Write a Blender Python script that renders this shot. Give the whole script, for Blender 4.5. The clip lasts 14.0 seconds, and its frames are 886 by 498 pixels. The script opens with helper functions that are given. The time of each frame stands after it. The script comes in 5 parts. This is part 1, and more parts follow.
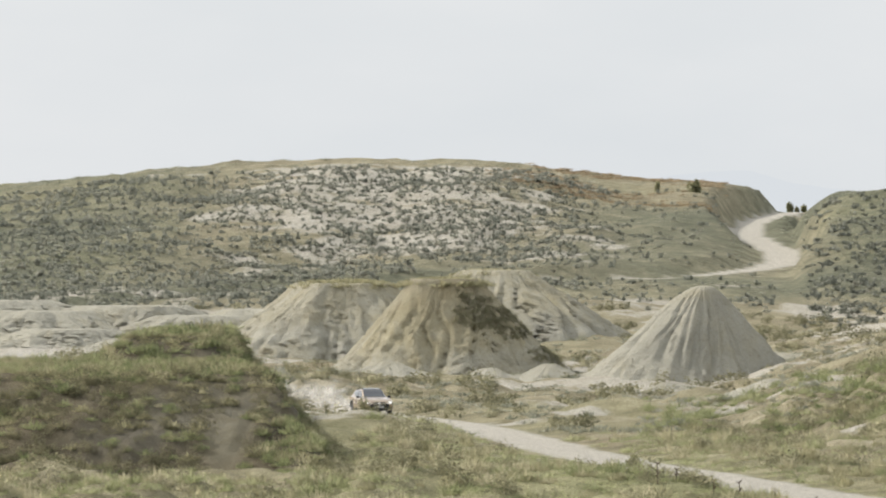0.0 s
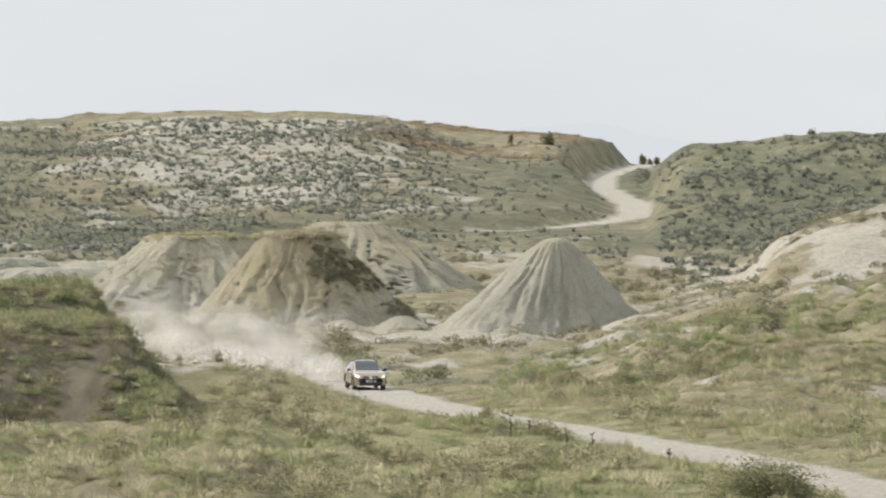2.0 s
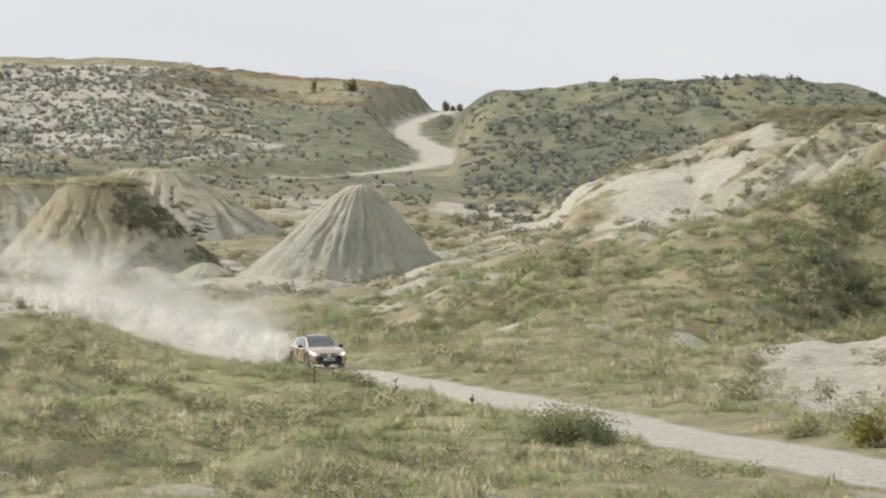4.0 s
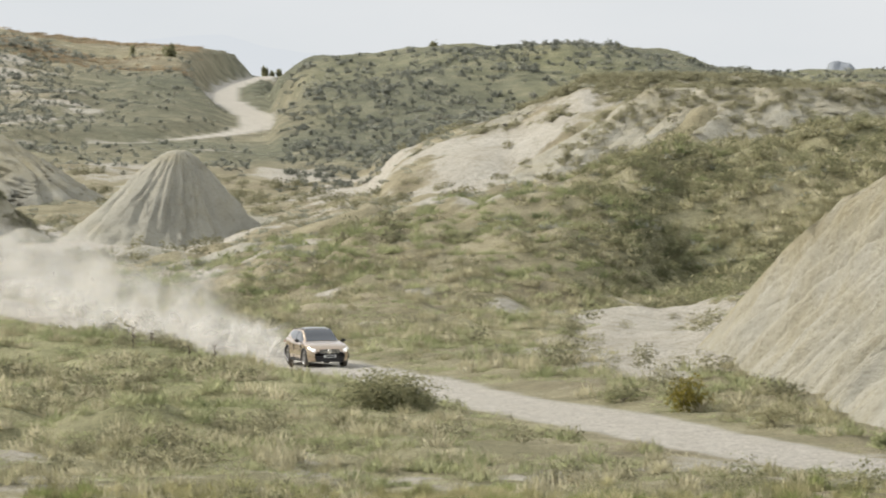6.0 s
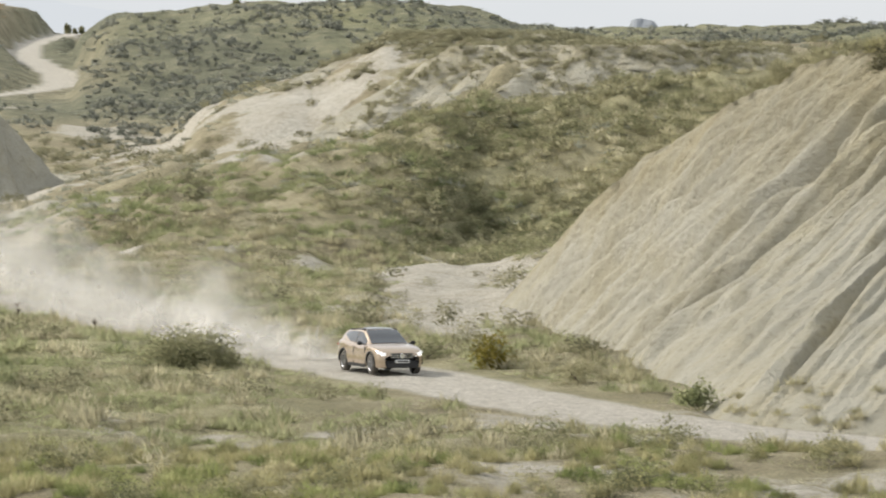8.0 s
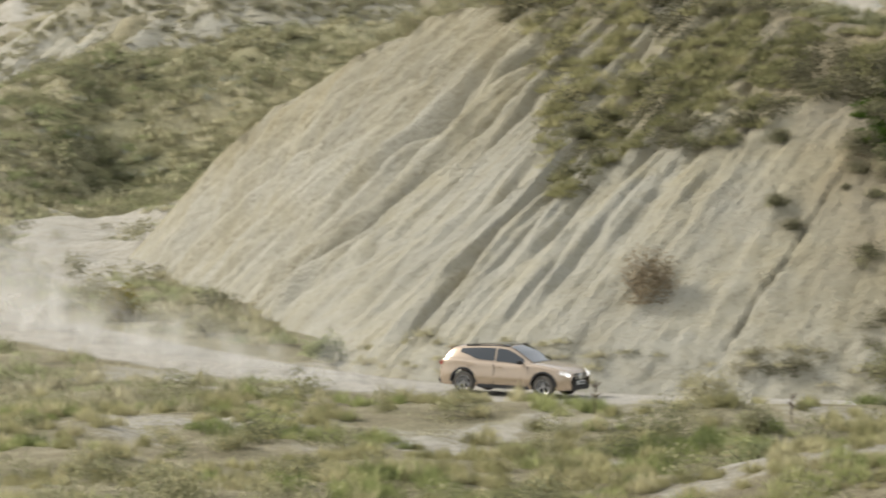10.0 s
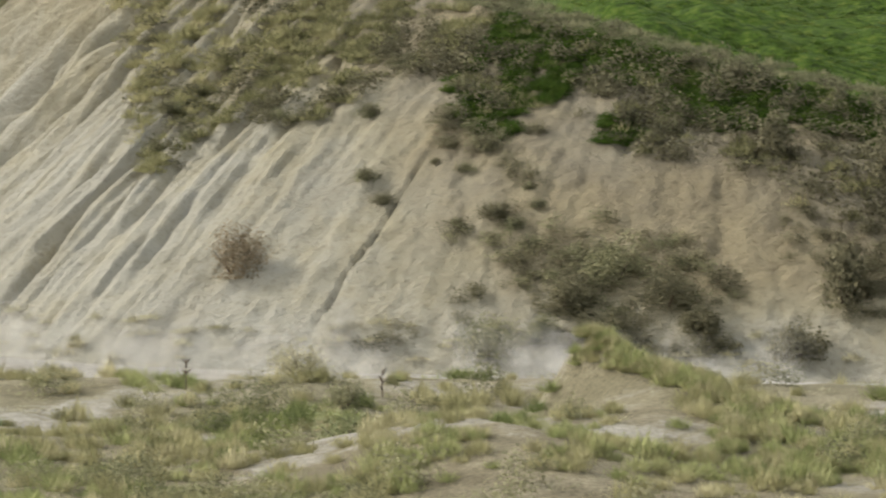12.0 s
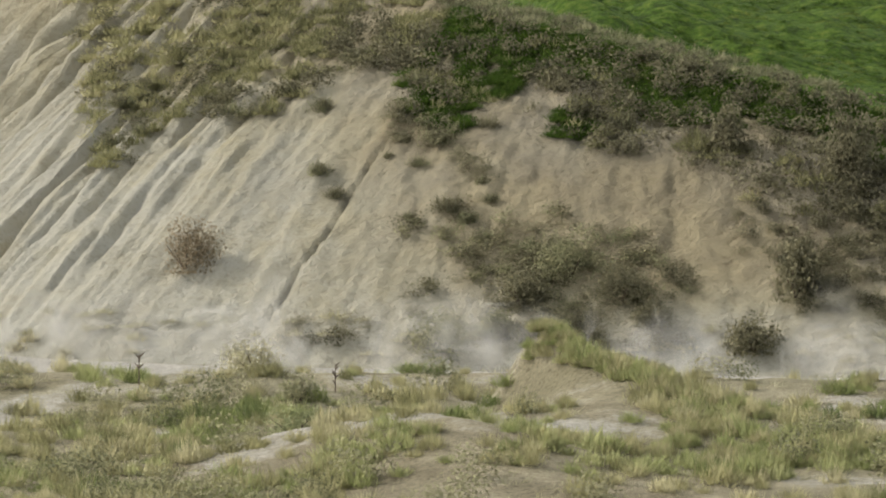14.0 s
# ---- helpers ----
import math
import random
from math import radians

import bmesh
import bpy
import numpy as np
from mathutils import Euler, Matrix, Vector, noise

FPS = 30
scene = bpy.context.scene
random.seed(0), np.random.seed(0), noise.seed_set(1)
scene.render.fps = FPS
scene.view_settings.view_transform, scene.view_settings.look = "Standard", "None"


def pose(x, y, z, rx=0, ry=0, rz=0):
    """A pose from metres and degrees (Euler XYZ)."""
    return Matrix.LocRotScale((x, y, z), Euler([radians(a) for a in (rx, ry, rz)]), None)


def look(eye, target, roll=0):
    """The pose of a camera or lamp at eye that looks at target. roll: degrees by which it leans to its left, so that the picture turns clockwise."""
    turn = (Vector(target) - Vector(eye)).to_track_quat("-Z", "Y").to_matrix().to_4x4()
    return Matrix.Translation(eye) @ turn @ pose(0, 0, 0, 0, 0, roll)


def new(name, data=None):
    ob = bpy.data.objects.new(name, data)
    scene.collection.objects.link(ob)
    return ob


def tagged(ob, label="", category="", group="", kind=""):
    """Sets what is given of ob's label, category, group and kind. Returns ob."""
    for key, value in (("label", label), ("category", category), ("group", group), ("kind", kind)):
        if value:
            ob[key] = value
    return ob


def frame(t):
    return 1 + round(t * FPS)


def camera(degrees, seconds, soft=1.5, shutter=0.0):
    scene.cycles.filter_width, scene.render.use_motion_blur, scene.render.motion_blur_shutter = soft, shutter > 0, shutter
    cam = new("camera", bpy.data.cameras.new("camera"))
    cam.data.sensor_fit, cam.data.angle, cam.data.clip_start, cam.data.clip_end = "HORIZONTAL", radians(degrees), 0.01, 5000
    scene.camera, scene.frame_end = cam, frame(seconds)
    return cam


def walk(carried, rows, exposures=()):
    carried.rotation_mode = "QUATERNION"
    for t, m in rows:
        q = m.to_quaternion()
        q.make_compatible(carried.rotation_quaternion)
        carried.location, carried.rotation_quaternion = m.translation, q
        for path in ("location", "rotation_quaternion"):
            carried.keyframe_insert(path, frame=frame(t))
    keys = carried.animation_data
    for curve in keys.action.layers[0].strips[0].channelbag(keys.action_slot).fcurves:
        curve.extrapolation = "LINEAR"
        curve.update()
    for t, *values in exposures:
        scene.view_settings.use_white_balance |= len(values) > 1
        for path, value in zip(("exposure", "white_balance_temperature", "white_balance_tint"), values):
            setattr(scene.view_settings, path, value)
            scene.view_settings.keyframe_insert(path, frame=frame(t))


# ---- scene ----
# The camera stands on a knoll 12 m above the road and pans with a long lens.
cam = camera(9.0, 14.0, soft=1.9, shutter=0.5)
EYE = (0.0, 0.0, 12.0)
PATH = [  # seconds, bearing and tilt in degrees
    (0.0, -3.5751, -0.1985), (0.5, -3.2944, -0.2963), (1.0, -2.9163, -0.4194), (1.5, -2.5189, -0.5153),
    (2.0, -2.0816, -0.6843), (2.5, -1.5899, -0.8081), (3.0, -1.0609, -0.9347), (3.2, -0.8724, -1.0048),
    (5.3, 1.1243, -1.4754), (5.5, 1.2759, -1.5151), (6.0, 1.7626, -1.5806), (6.5, 2.2803, -1.6534),
    (7.0, 2.7935, -1.7290), (7.2, 2.9722, -1.7764), (9.3, 5.8152, -2.3589), (9.5, 6.2661, -2.3915),
    (10.0, 7.5469, -2.5006), (10.5, 8.7467, -2.5483), (11.0, 9.9716, -2.6082), (11.5, 10.8769, -2.6594),
    (12.0, 11.7199, -2.7529), (12.5, 12.1488, -2.7997), (13.0, 12.2044, -2.8261), (13.5, 12.2015, -2.8101),
    (14.0, 12.1979, -2.8086)]
walk(cam, [(t, pose(*EYE, 90 + tilt, 0, -bearing)) for t, bearing, tilt in PATH])

# ---- light: hazy afternoon sky, soft sun from the left ----
SUN_FROM = Vector((-0.72, 0.30, 0.58)).normalized()
sun = new("sun", bpy.data.lights.new("sun", "SUN"))
sun.data.energy, sun.data.angle, sun.data.color = 3.5, radians(4.0), (1.0, 0.95, 0.87)
sun.matrix_world = look(SUN_FROM * 100, (0, 0, 0))

world = bpy.data.worlds.new("hazy_sky")
scene.world = world
world.use_nodes = True
wn, wl = world.node_tree.nodes, world.node_tree.links
wn.clear()
sky = wn.new("ShaderNodeTexSky")
sky.sky_type, sky.sun_disc = "NISHITA", False
sky.sun_elevation = math.asin(SUN_FROM.z)
sky.sun_rotation = math.atan2(SUN_FROM.x, SUN_FROM.y)
sky.air_density, sky.dust_density, sky.ozone_density = 1.0, 6.0, 1.0
sky_bg, veil_bg = wn.new("ShaderNodeBackground"), wn.new("ShaderNodeBackground")
sky_bg.inputs["Strength"].default_value = 0.10
wl.new(sky.outputs[0], sky_bg.inputs["Color"])
coord, cloud, ramp = wn.new("ShaderNodeTexCoord"), wn.new("ShaderNodeTexNoise"), wn.new("ShaderNodeMixRGB")
squash = wn.new("ShaderNodeMapping")
squash.inputs["Scale"].default_value = (9, 9, 26)
cloud.inputs["Scale"].default_value, cloud.inputs["Detail"].default_value = 1.6, 5
wl.new(coord.outputs["Generated"], squash.inputs["Vector"])
wl.new(squash.outputs[0], cloud.inputs["Vector"])
wl.new(cloud.outputs["Fac"], ramp.inputs["Fac"])
ramp.inputs["Color1"].default_value = (0.77, 0.815, 0.85, 1)
ramp.inputs["Color2"].default_value = (0.93, 0.94, 0.95, 1)
wl.new(ramp.outputs[0], veil_bg.inputs["Color"])
veil_bg.inputs["Strength"].default_value = 1.07
mixw, outw = wn.new("ShaderNodeMixShader"), wn.new("ShaderNodeOutputWorld")
mixw.inputs["Fac"].default_value = 0.82
wl.new(sky_bg.outputs[0], mixw.inputs[1])
wl.new(veil_bg.outputs[0], mixw.inputs[2])
wl.new(mixw.outputs[0], outw.inputs["Surface"])


# ---- numbers: noise and blends ----
def lattice(ix, iy, seed):
    n = (ix * 374761393 + iy * 668265263 + seed * 1442695041) & 0xFFFFFFFF
    n = ((n ^ (n >> 13)) * 1274126177) & 0xFFFFFFFF
    return ((n ^ (n >> 16)) & 0xFFFF) / 65535.0


def value_noise(x, y, seed=0):
    x, y = np.asarray(x, float), np.asarray(y, float)
    ix, iy = np.floor(x).astype(np.int64), np.floor(y).astype(np.int64)
    fx, fy = x - ix, y - iy
    fx, fy = fx * fx * (3 - 2 * fx), fy * fy * (3 - 2 * fy)
    a, b = lattice(ix, iy, seed), lattice(ix + 1, iy, seed)
    c, d = lattice(ix, iy + 1, seed), lattice(ix + 1, iy + 1, seed)
    return (a + (b - a) * fx) * (1 - fy) + (c + (d - c) * fx) * fy


def fbm(x, y, octaves=4, seed=0):
    """Fractal noise, about -1 to 1."""
    total, amp, norm = 0.0, 1.0, 0.0
    for o in range(octaves):
        total = total + amp * (value_noise(x * 2 ** o + 17.3 * o, y * 2 ** o - 9.1 * o, seed + o) * 2 - 1)
        norm, amp = norm + amp, amp * 0.5
    return total / norm


def smooth(a, b, x):
    x = np.clip((np.asarray(x, float) - a) / (b - a), 0, 1)
    return x * x * (3 - 2 * x)


def soft_max(a, b, k):
    h = np.clip(0.5 + 0.5 * (a - b) / k, 0, 1)
    return b + (a - b) * h + k * h * (1 - h)


def table(x, pairs):
    """Smoothly interpolates a short table of (x, value)."""
    xs, ys = np.array([p[0] for p in pairs], float), np.array([p[1] for p in pairs], float)
    if len(xs) < 3:
        return np.interp(x, xs, ys)
    d = np.diff(ys) / np.diff(xs)
    m = np.concatenate(([d[0]], np.where(d[:-1] * d[1:] > 0, 2 * d[:-1] * d[1:] / (d[:-1] + d[1:] + 1e-12), 0), [d[-1]]))
    x = np.clip(np.asarray(x, float), xs[0], xs[-1])
    i = np.clip(np.searchsorted(xs, x, side="right") - 1, 0, len(xs) - 2)
    h = xs[i + 1] - xs[i]
    t = (x - xs[i]) / h
    return ((2 * t ** 3 - 3 * t ** 2 + 1) * ys[i] + (t ** 3 - 2 * t ** 2 + t) * h * m[i]
            + (3 * t ** 2 - 2 * t ** 3) * ys[i + 1] + (t ** 3 - t ** 2) * h * m[i + 1])


def curve_points(points, step):
    """A Catmull-Rom curve through the points, sampled about every step metres."""
    p = np.array(points, float)
    p = np.vstack((2 * p[0] - p[1], p, 2 * p[-1] - p[-2]))
    out = []
    for i in range(1, len(p) - 2):
        n = max(2, int(np.linalg.norm(p[i + 1] - p[i]) / step))
        t = np.linspace(0, 1, n, endpoint=False)[:, None]
        a, b, c, d = p[i - 1:i + 3]
        out.append(0.5 * (2 * b + (c - a) * t + (2 * a - 5 * b + 4 * c - d) * t ** 2 + (3 * b - a - 3 * c + d) * t ** 3))
    return np.vstack(out + [p[-2][None]])


# ---- the lie of the land ----
# The near road: x, y, z of its crown. The far road climbs over the pass.
ROAD = curve_points([(-11.9, 559.87, 7.2), (-41.96, 543.38, 6.2), (-73.73, 494.53, 4.0), (-79.56, 432.75, 1.6), (-57.19, 378.71, 0.95), (-32.96, 363.51, 0.9),
                     (-25.88, 340.02, 0.9), (-17.79, 314.5, 0.9), (-10.5, 278.3, 0.9), (-3.6, 251.97, 0.9), (3.1, 225.98, 0.9),
                     (7, 207.88, 0.9), (11.59, 192.15, 0.85), (15.4, 181.0, 0.62), (19.5, 173.2, 0.36), (25.2, 168.0, 0.18), (35.5, 162.4, 0.12),
                     (44.6, 158.2, 0.1), (55.8, 153.1, 0.1), (75, 144.5, 0.1), (103, 133, 0.1)], 1.0)
FAR_ROAD = curve_points([(-11.9, 560, 7.2), (-7.5, 568, 7.6), (-3.6, 578, 8.0), (-1.3, 590, 8.7), (-1.6, 606, 9.6), (-4.2, 628, 10.8),
                         (-5.6, 650, 11.9), (-4.6, 675, 13.0), (-1.6, 700, 13.9), (0.8, 722, 14.2), (4, 760, 13.4), (8, 820, 11)], 1.0)
ROADS = np.vstack((ROAD, FAR_ROAD))


def near_road(x, y):
    """Distance to the nearest road and the height of its crown there."""
    x, y = np.ravel(x), np.ravel(y)
    best, height = np.full(x.shape, 1e9), np.zeros(x.shape)
    for lo in range(0, len(ROADS), 6):
        seg = ROADS[lo:lo + 7]
        c = seg.mean(0)
        hit = np.nonzero((np.abs(x - c[0]) < 16) & (np.abs(y - c[1]) < 16))[0]
        if len(hit):
            d = np.hypot(x[hit, None] - seg[None, :, 0], y[hit, None] - seg[None, :, 1])
            k = d.argmin(1)
            dm = d[np.arange(len(hit)), k]
            better = dm < best[hit]
            best[hit[better]], height[hit[better]] = dm[better], seg[k[better], 2]
    return best, height


# Ridges, by bearing from the camera in degrees: distance of the crest, its height, width of the near face, and the level behind.
HILL = dict(dist=[(-30, 760), (-8, 730), (0.1, 705), (0.6, 700)], height=[(-30, 14), (-14, 16), (-8.1, 17.6), (-6.4, 19.8), (-4.35, 20.8), (-2.9, 20.2),
            (-1.75, 18.5), (-0.45, 17.2), (-0.12, 15.0), (0.1, 11.5), (0.6, 8)], face=[(-30, 220), (-6, 200), (-1, 170), (0.6, 120)], back=8)
FAR_RIDGE = dict(dist=[(0.0, 640), (2, 640), (12, 620), (30, 640)], height=[(-0.05, 8), (0.15, 13.5), (0.48, 16.1), (1.0, 16.5), (1.35, 17.2), (2.4, 17.6),
            (3.3, 17.5), (4.1, 16.9), (4.6, 15.2), (5.6, 14.6), (8, 15), (12, 16), (30, 16)], face=[(0, 120), (2, 130), (30, 130)], back=8)
RIDGE_A = dict(dist=[(0.0, 440), (1.3, 430), (30, 430)], height=[(0.7, 3.5), (1.34, 7.0), (2.4, 10.2), (3.5, 13.6), (4.6, 13.1), (5.2, 12.0), (9, 12), (30, 13)],
            face=[(0, 40), (2, 34), (4, 60), (30, 60)], back=9)
RIDGE_B = dict(dist=[(0.0, 365), (3, 368), (5, 375), (30, 380)], height=[(1.6, 2.8), (2.3, 5.1), (3.24, 7.4), (3.9, 10.7), (4.45, 12.4), (5, 12.5), (6.4, 12.8), (9, 12.6), (30, 13)],
            face=[(0, 16), (3, 22), (5, 34), (30, 34)], back=8)
SPUR = dict(dist=[(0, 318), (2, 322), (4, 332), (30, 335)], height=[(-1.6, 0.6), (-0.6, 1.6), (0.6, 3.6), (2.3, 5.8), (3.3, 7.4), (3.82, 8.6), (5, 9.3), (6.8, 10.6), (10, 11), (30, 11)],
            face=[(-2, 30), (0, 45), (2, 58), (3.4, 50), (4.2, 36), (6, 34), (30, 40)], back=6)
PLATEAU = dict(dist=[(4.2, 236), (4.9, 231), (5.66, 225.5), (6.8, 218.5), (7.82, 213.5), (9.23, 208), (10.2, 205), (11.3, 202), (12.8, 197.2), (14.7, 194.5), (17, 193.8), (20.3, 195.5), (30, 196)],
            height=[(4.0, 0.2), (4.9, 3.2), (5.66, 6.4), (6.8, 9.0), (7.82, 11.1), (9.23, 11.9), (10.2, 11.5), (11.3, 10.7), (12.8, 9.6), (14.7, 8.1), (17, 6.4), (20.3, 5.2), (30, 5)],
            face=[(4.2, 2), (6, 4), (8, 4), (30, 4)], back=5)
FLOOR = [(0, -0.2), (110, -0.2), (150, -0.05), (175, 0.2), (205, 0.75), (300, 0.8), (400, 0.9), (440, 1.6), (480, 3.4), (520, 5.4), (600, 8.0), (700, 10), (1000, 8), (5000, 4)]


def ridge(bearing, dist, base, r):
    crest, width = table(bearing, r["dist"]), table(bearing, r["face"])
    rise = table(bearing, r["height"]) - base
    inside = smooth(r["height"][0][0] - 0.1, r["height"][1][0], bearing)
    if r is HILL:
        inside = 1 - smooth(0.0, 0.6, bearing)
    front = 1 - smooth(0, 1, (crest - dist) / width)
    behind = dist > crest
    fall = smooth(0, 1, (dist - crest) / (120 if r is not SPUR else 30))
    level = np.minimum(r["back"], base + rise)
    drop = rise * (1 - fall) + (level - base) * fall
    if r is PLATEAU:
        far = smooth(11.5, 13.5, bearing)
        narrow = smooth(0, 1, (dist - crest) / 14)
        drop = (rise * (1 - narrow) + (2.0 - base) * narrow) * (1 - far) + (rise + np.clip(dist - crest, 0, 400) * 0.034) * far
        hold = smooth(7.6, 9.0, bearing) * (1 - far)
        drop = drop * (1 - hold) + rise * (1 - 0.25 * fall) * hold
    return base + np.where(behind, drop, rise * front) * inside


def bump_at(x, y, cx, cy, h, rx, ry, turn=0.0, power=2.0):
    c, s = math.cos(radians(turn)), math.sin(radians(turn))
    u, v = (x - cx) * c + (y - cy) * s, -(x - cx) * s + (y - cy) * c
    return h * np.exp(-((u / rx) ** 2 + (v / ry) ** 2) ** (power / 2))


def mound_ridge(x, y):
    """The bare mound before the road: a crest that falls towards the near end, steep behind, gentle in front."""
    ax, ay, bx, by = 33.2, 142.0, 39.4, 126.5
    long = math.hypot(bx - ax, by - ay)
    ux, uy = (bx - ax) / long, (by - ay) / long
    u, w = (x - ax) * ux + (y - ay) * uy, -(x - ax) * uy + (y - ay) * ux
    w = w + 0.35 * fbm(x / 3, y / 3, 2, 23)
    crest = table(u, [(-3.2, 0.0), (-1.6, 0.9), (-0.5, 2.2), (0.4, 2.65), (2.0, 2.25), (5.5, 1.55), (9, 1.0), (14, 0.5), (22, 0.1)]) * (u > -3.2)
    front = np.clip(1 + np.minimum(w, 0) / (1.6 + 5.2 * smooth(0, 7, u)), 0, 1)
    return crest * np.where(w > 0, np.exp(-(w / 1.7) ** 2), front * (0.55 + 0.45 * front))


def ground_z(x, y, detail=True):
    x, y = np.asarray(x, float), np.asarray(y, float)
    shape = x.shape
    x, y = x.ravel(), y.ravel()
    dist = np.hypot(x, y)
    bearing = np.degrees(np.arctan2(x, y))
    wob = fbm(x / 23, y / 23, 3, 5)
    base = table(dist, FLOOR)
    z = base
    for r in (HILL, FAR_RIDGE, RIDGE_A, RIDGE_B, SPUR):
        gully = 5.0 if r in (RIDGE_A, RIDGE_B, SPUR) else 16.0
        z = soft_max(z, ridge(bearing + 0.12 * fbm(x / 14, y / 14, 2, 8), dist + gully * fbm(x / 11, y / 31, 3, 9), base, r), 0.6)
    z = soft_max(z, ridge(bearing, dist, base, PLATEAU), 0.3)
    # low swells
    z = z + (0.22 + 0.3 * smooth(420, 520, dist)) * wob * smooth(60, 120, dist)
    z = z - (1.9 * np.abs(fbm(x / 4.5, y / 22, 3, 17)) + 0.5 * np.abs(fbm(x / 1.6, y / 12, 2, 18))) * smooth(1.8, 3.0, bearing) * smooth(335, 350, dist) * (1 - smooth(425, 445, dist))
    # hummocks, flatter beside the track
    d, crown = near_road(x, y)
    z = z + (0.42 * fbm(x / 7, y / 7, 3, 15) - 0.1) * smooth(4, 14, d) * smooth(110, 150, dist)
    # rounded grassy hummocks with sharp hollows between them
    billow = np.abs(fbm(x / 5.5, y / 8.0, 3, 16)) * 2.2 + 0.5 * np.abs(fbm(x / 2.2, y / 3.4, 2, 19))
    z = z + (billow - 0.55) * smooth(4.5, 15, d) * (0.18 + 0.62 * smooth(165, 195, dist)) * smooth(110, 150, dist) * (1 - 0.6 * smooth(330, 420, dist)) * (1 - 0.9 * np.exp(-((bearing - 3.8) / 0.9) ** 2 - ((dist - 255) / 48) ** 2))
    foot = smooth(5.8, 7.2, bearing) * smooth(160, 168, dist) * (1 - smooth(185, 190, dist))
    z = z - foot * (z + 0.35)
    # soft folds over the far ridge
    z = z + 3.2 * (np.abs(fbm(x / 26, y / 46, 3, 20)) - 0.22) * smooth(0.5, 1.4, bearing) * smooth(490, 540, dist) * (1 - smooth(590, 625, dist))
    # grassy hump before the road
    z = z + bump_at(x, y, -22.5, 290, 1.3, 5, 9) + bump_at(x, y, -13, 234, 0.75, 11, 9, 0) + bump_at(x, y, -0.6, 205, 0.5, 5, 8, 20)
    # the bank that hides the near edge of the road, and the mound beside it
    z = z + bump_at(x, y, 29.9, 153.7, 0.3, 8, 3.6, -12)
    z = z + mound_ridge(x, y) + bump_at(x, y, 30.2, 131, 0.9, 5.5, 8, 8) + bump_at(x, y, 27.6, 128.5, 0.55, 3.0, 6, 14)
    z = z + bump_at(x, y, 43.5, 151.5, 0.15, 8, 2.4, -22)
    # knoll under the camera
    z = z + 10.0 * np.exp(-(dist / 22) ** 2)
    if detail:
        rough = smooth(70, 120, dist) * (1 - 0.3 * smooth(300, 500, dist))
        z = z + rough * ((0.15 + 0.13 * smooth(6, 16, d) * smooth(165, 180, dist) * (1 - smooth(320, 350, dist))) * fbm(x / 3.1, y / 3.1, 3, 21) + 0.05 * fbm(x / 0.7, y / 0.7, 2, 31))
    cut = smooth(2.2, 5.0 + 1.2 * wob, d)
    rut = 0.05 * np.exp(-((np.abs(d) - 0.85) / 0.35) ** 2)
    z = np.where(d < 8, (crown - 0.02 * np.clip(d, 0, 3) - rut) * (1 - cut) + z * cut, z)
    return z.reshape(shape)


def ground_height(x, y):
    return float(ground_z(np.array([x]), np.array([y]))[0])


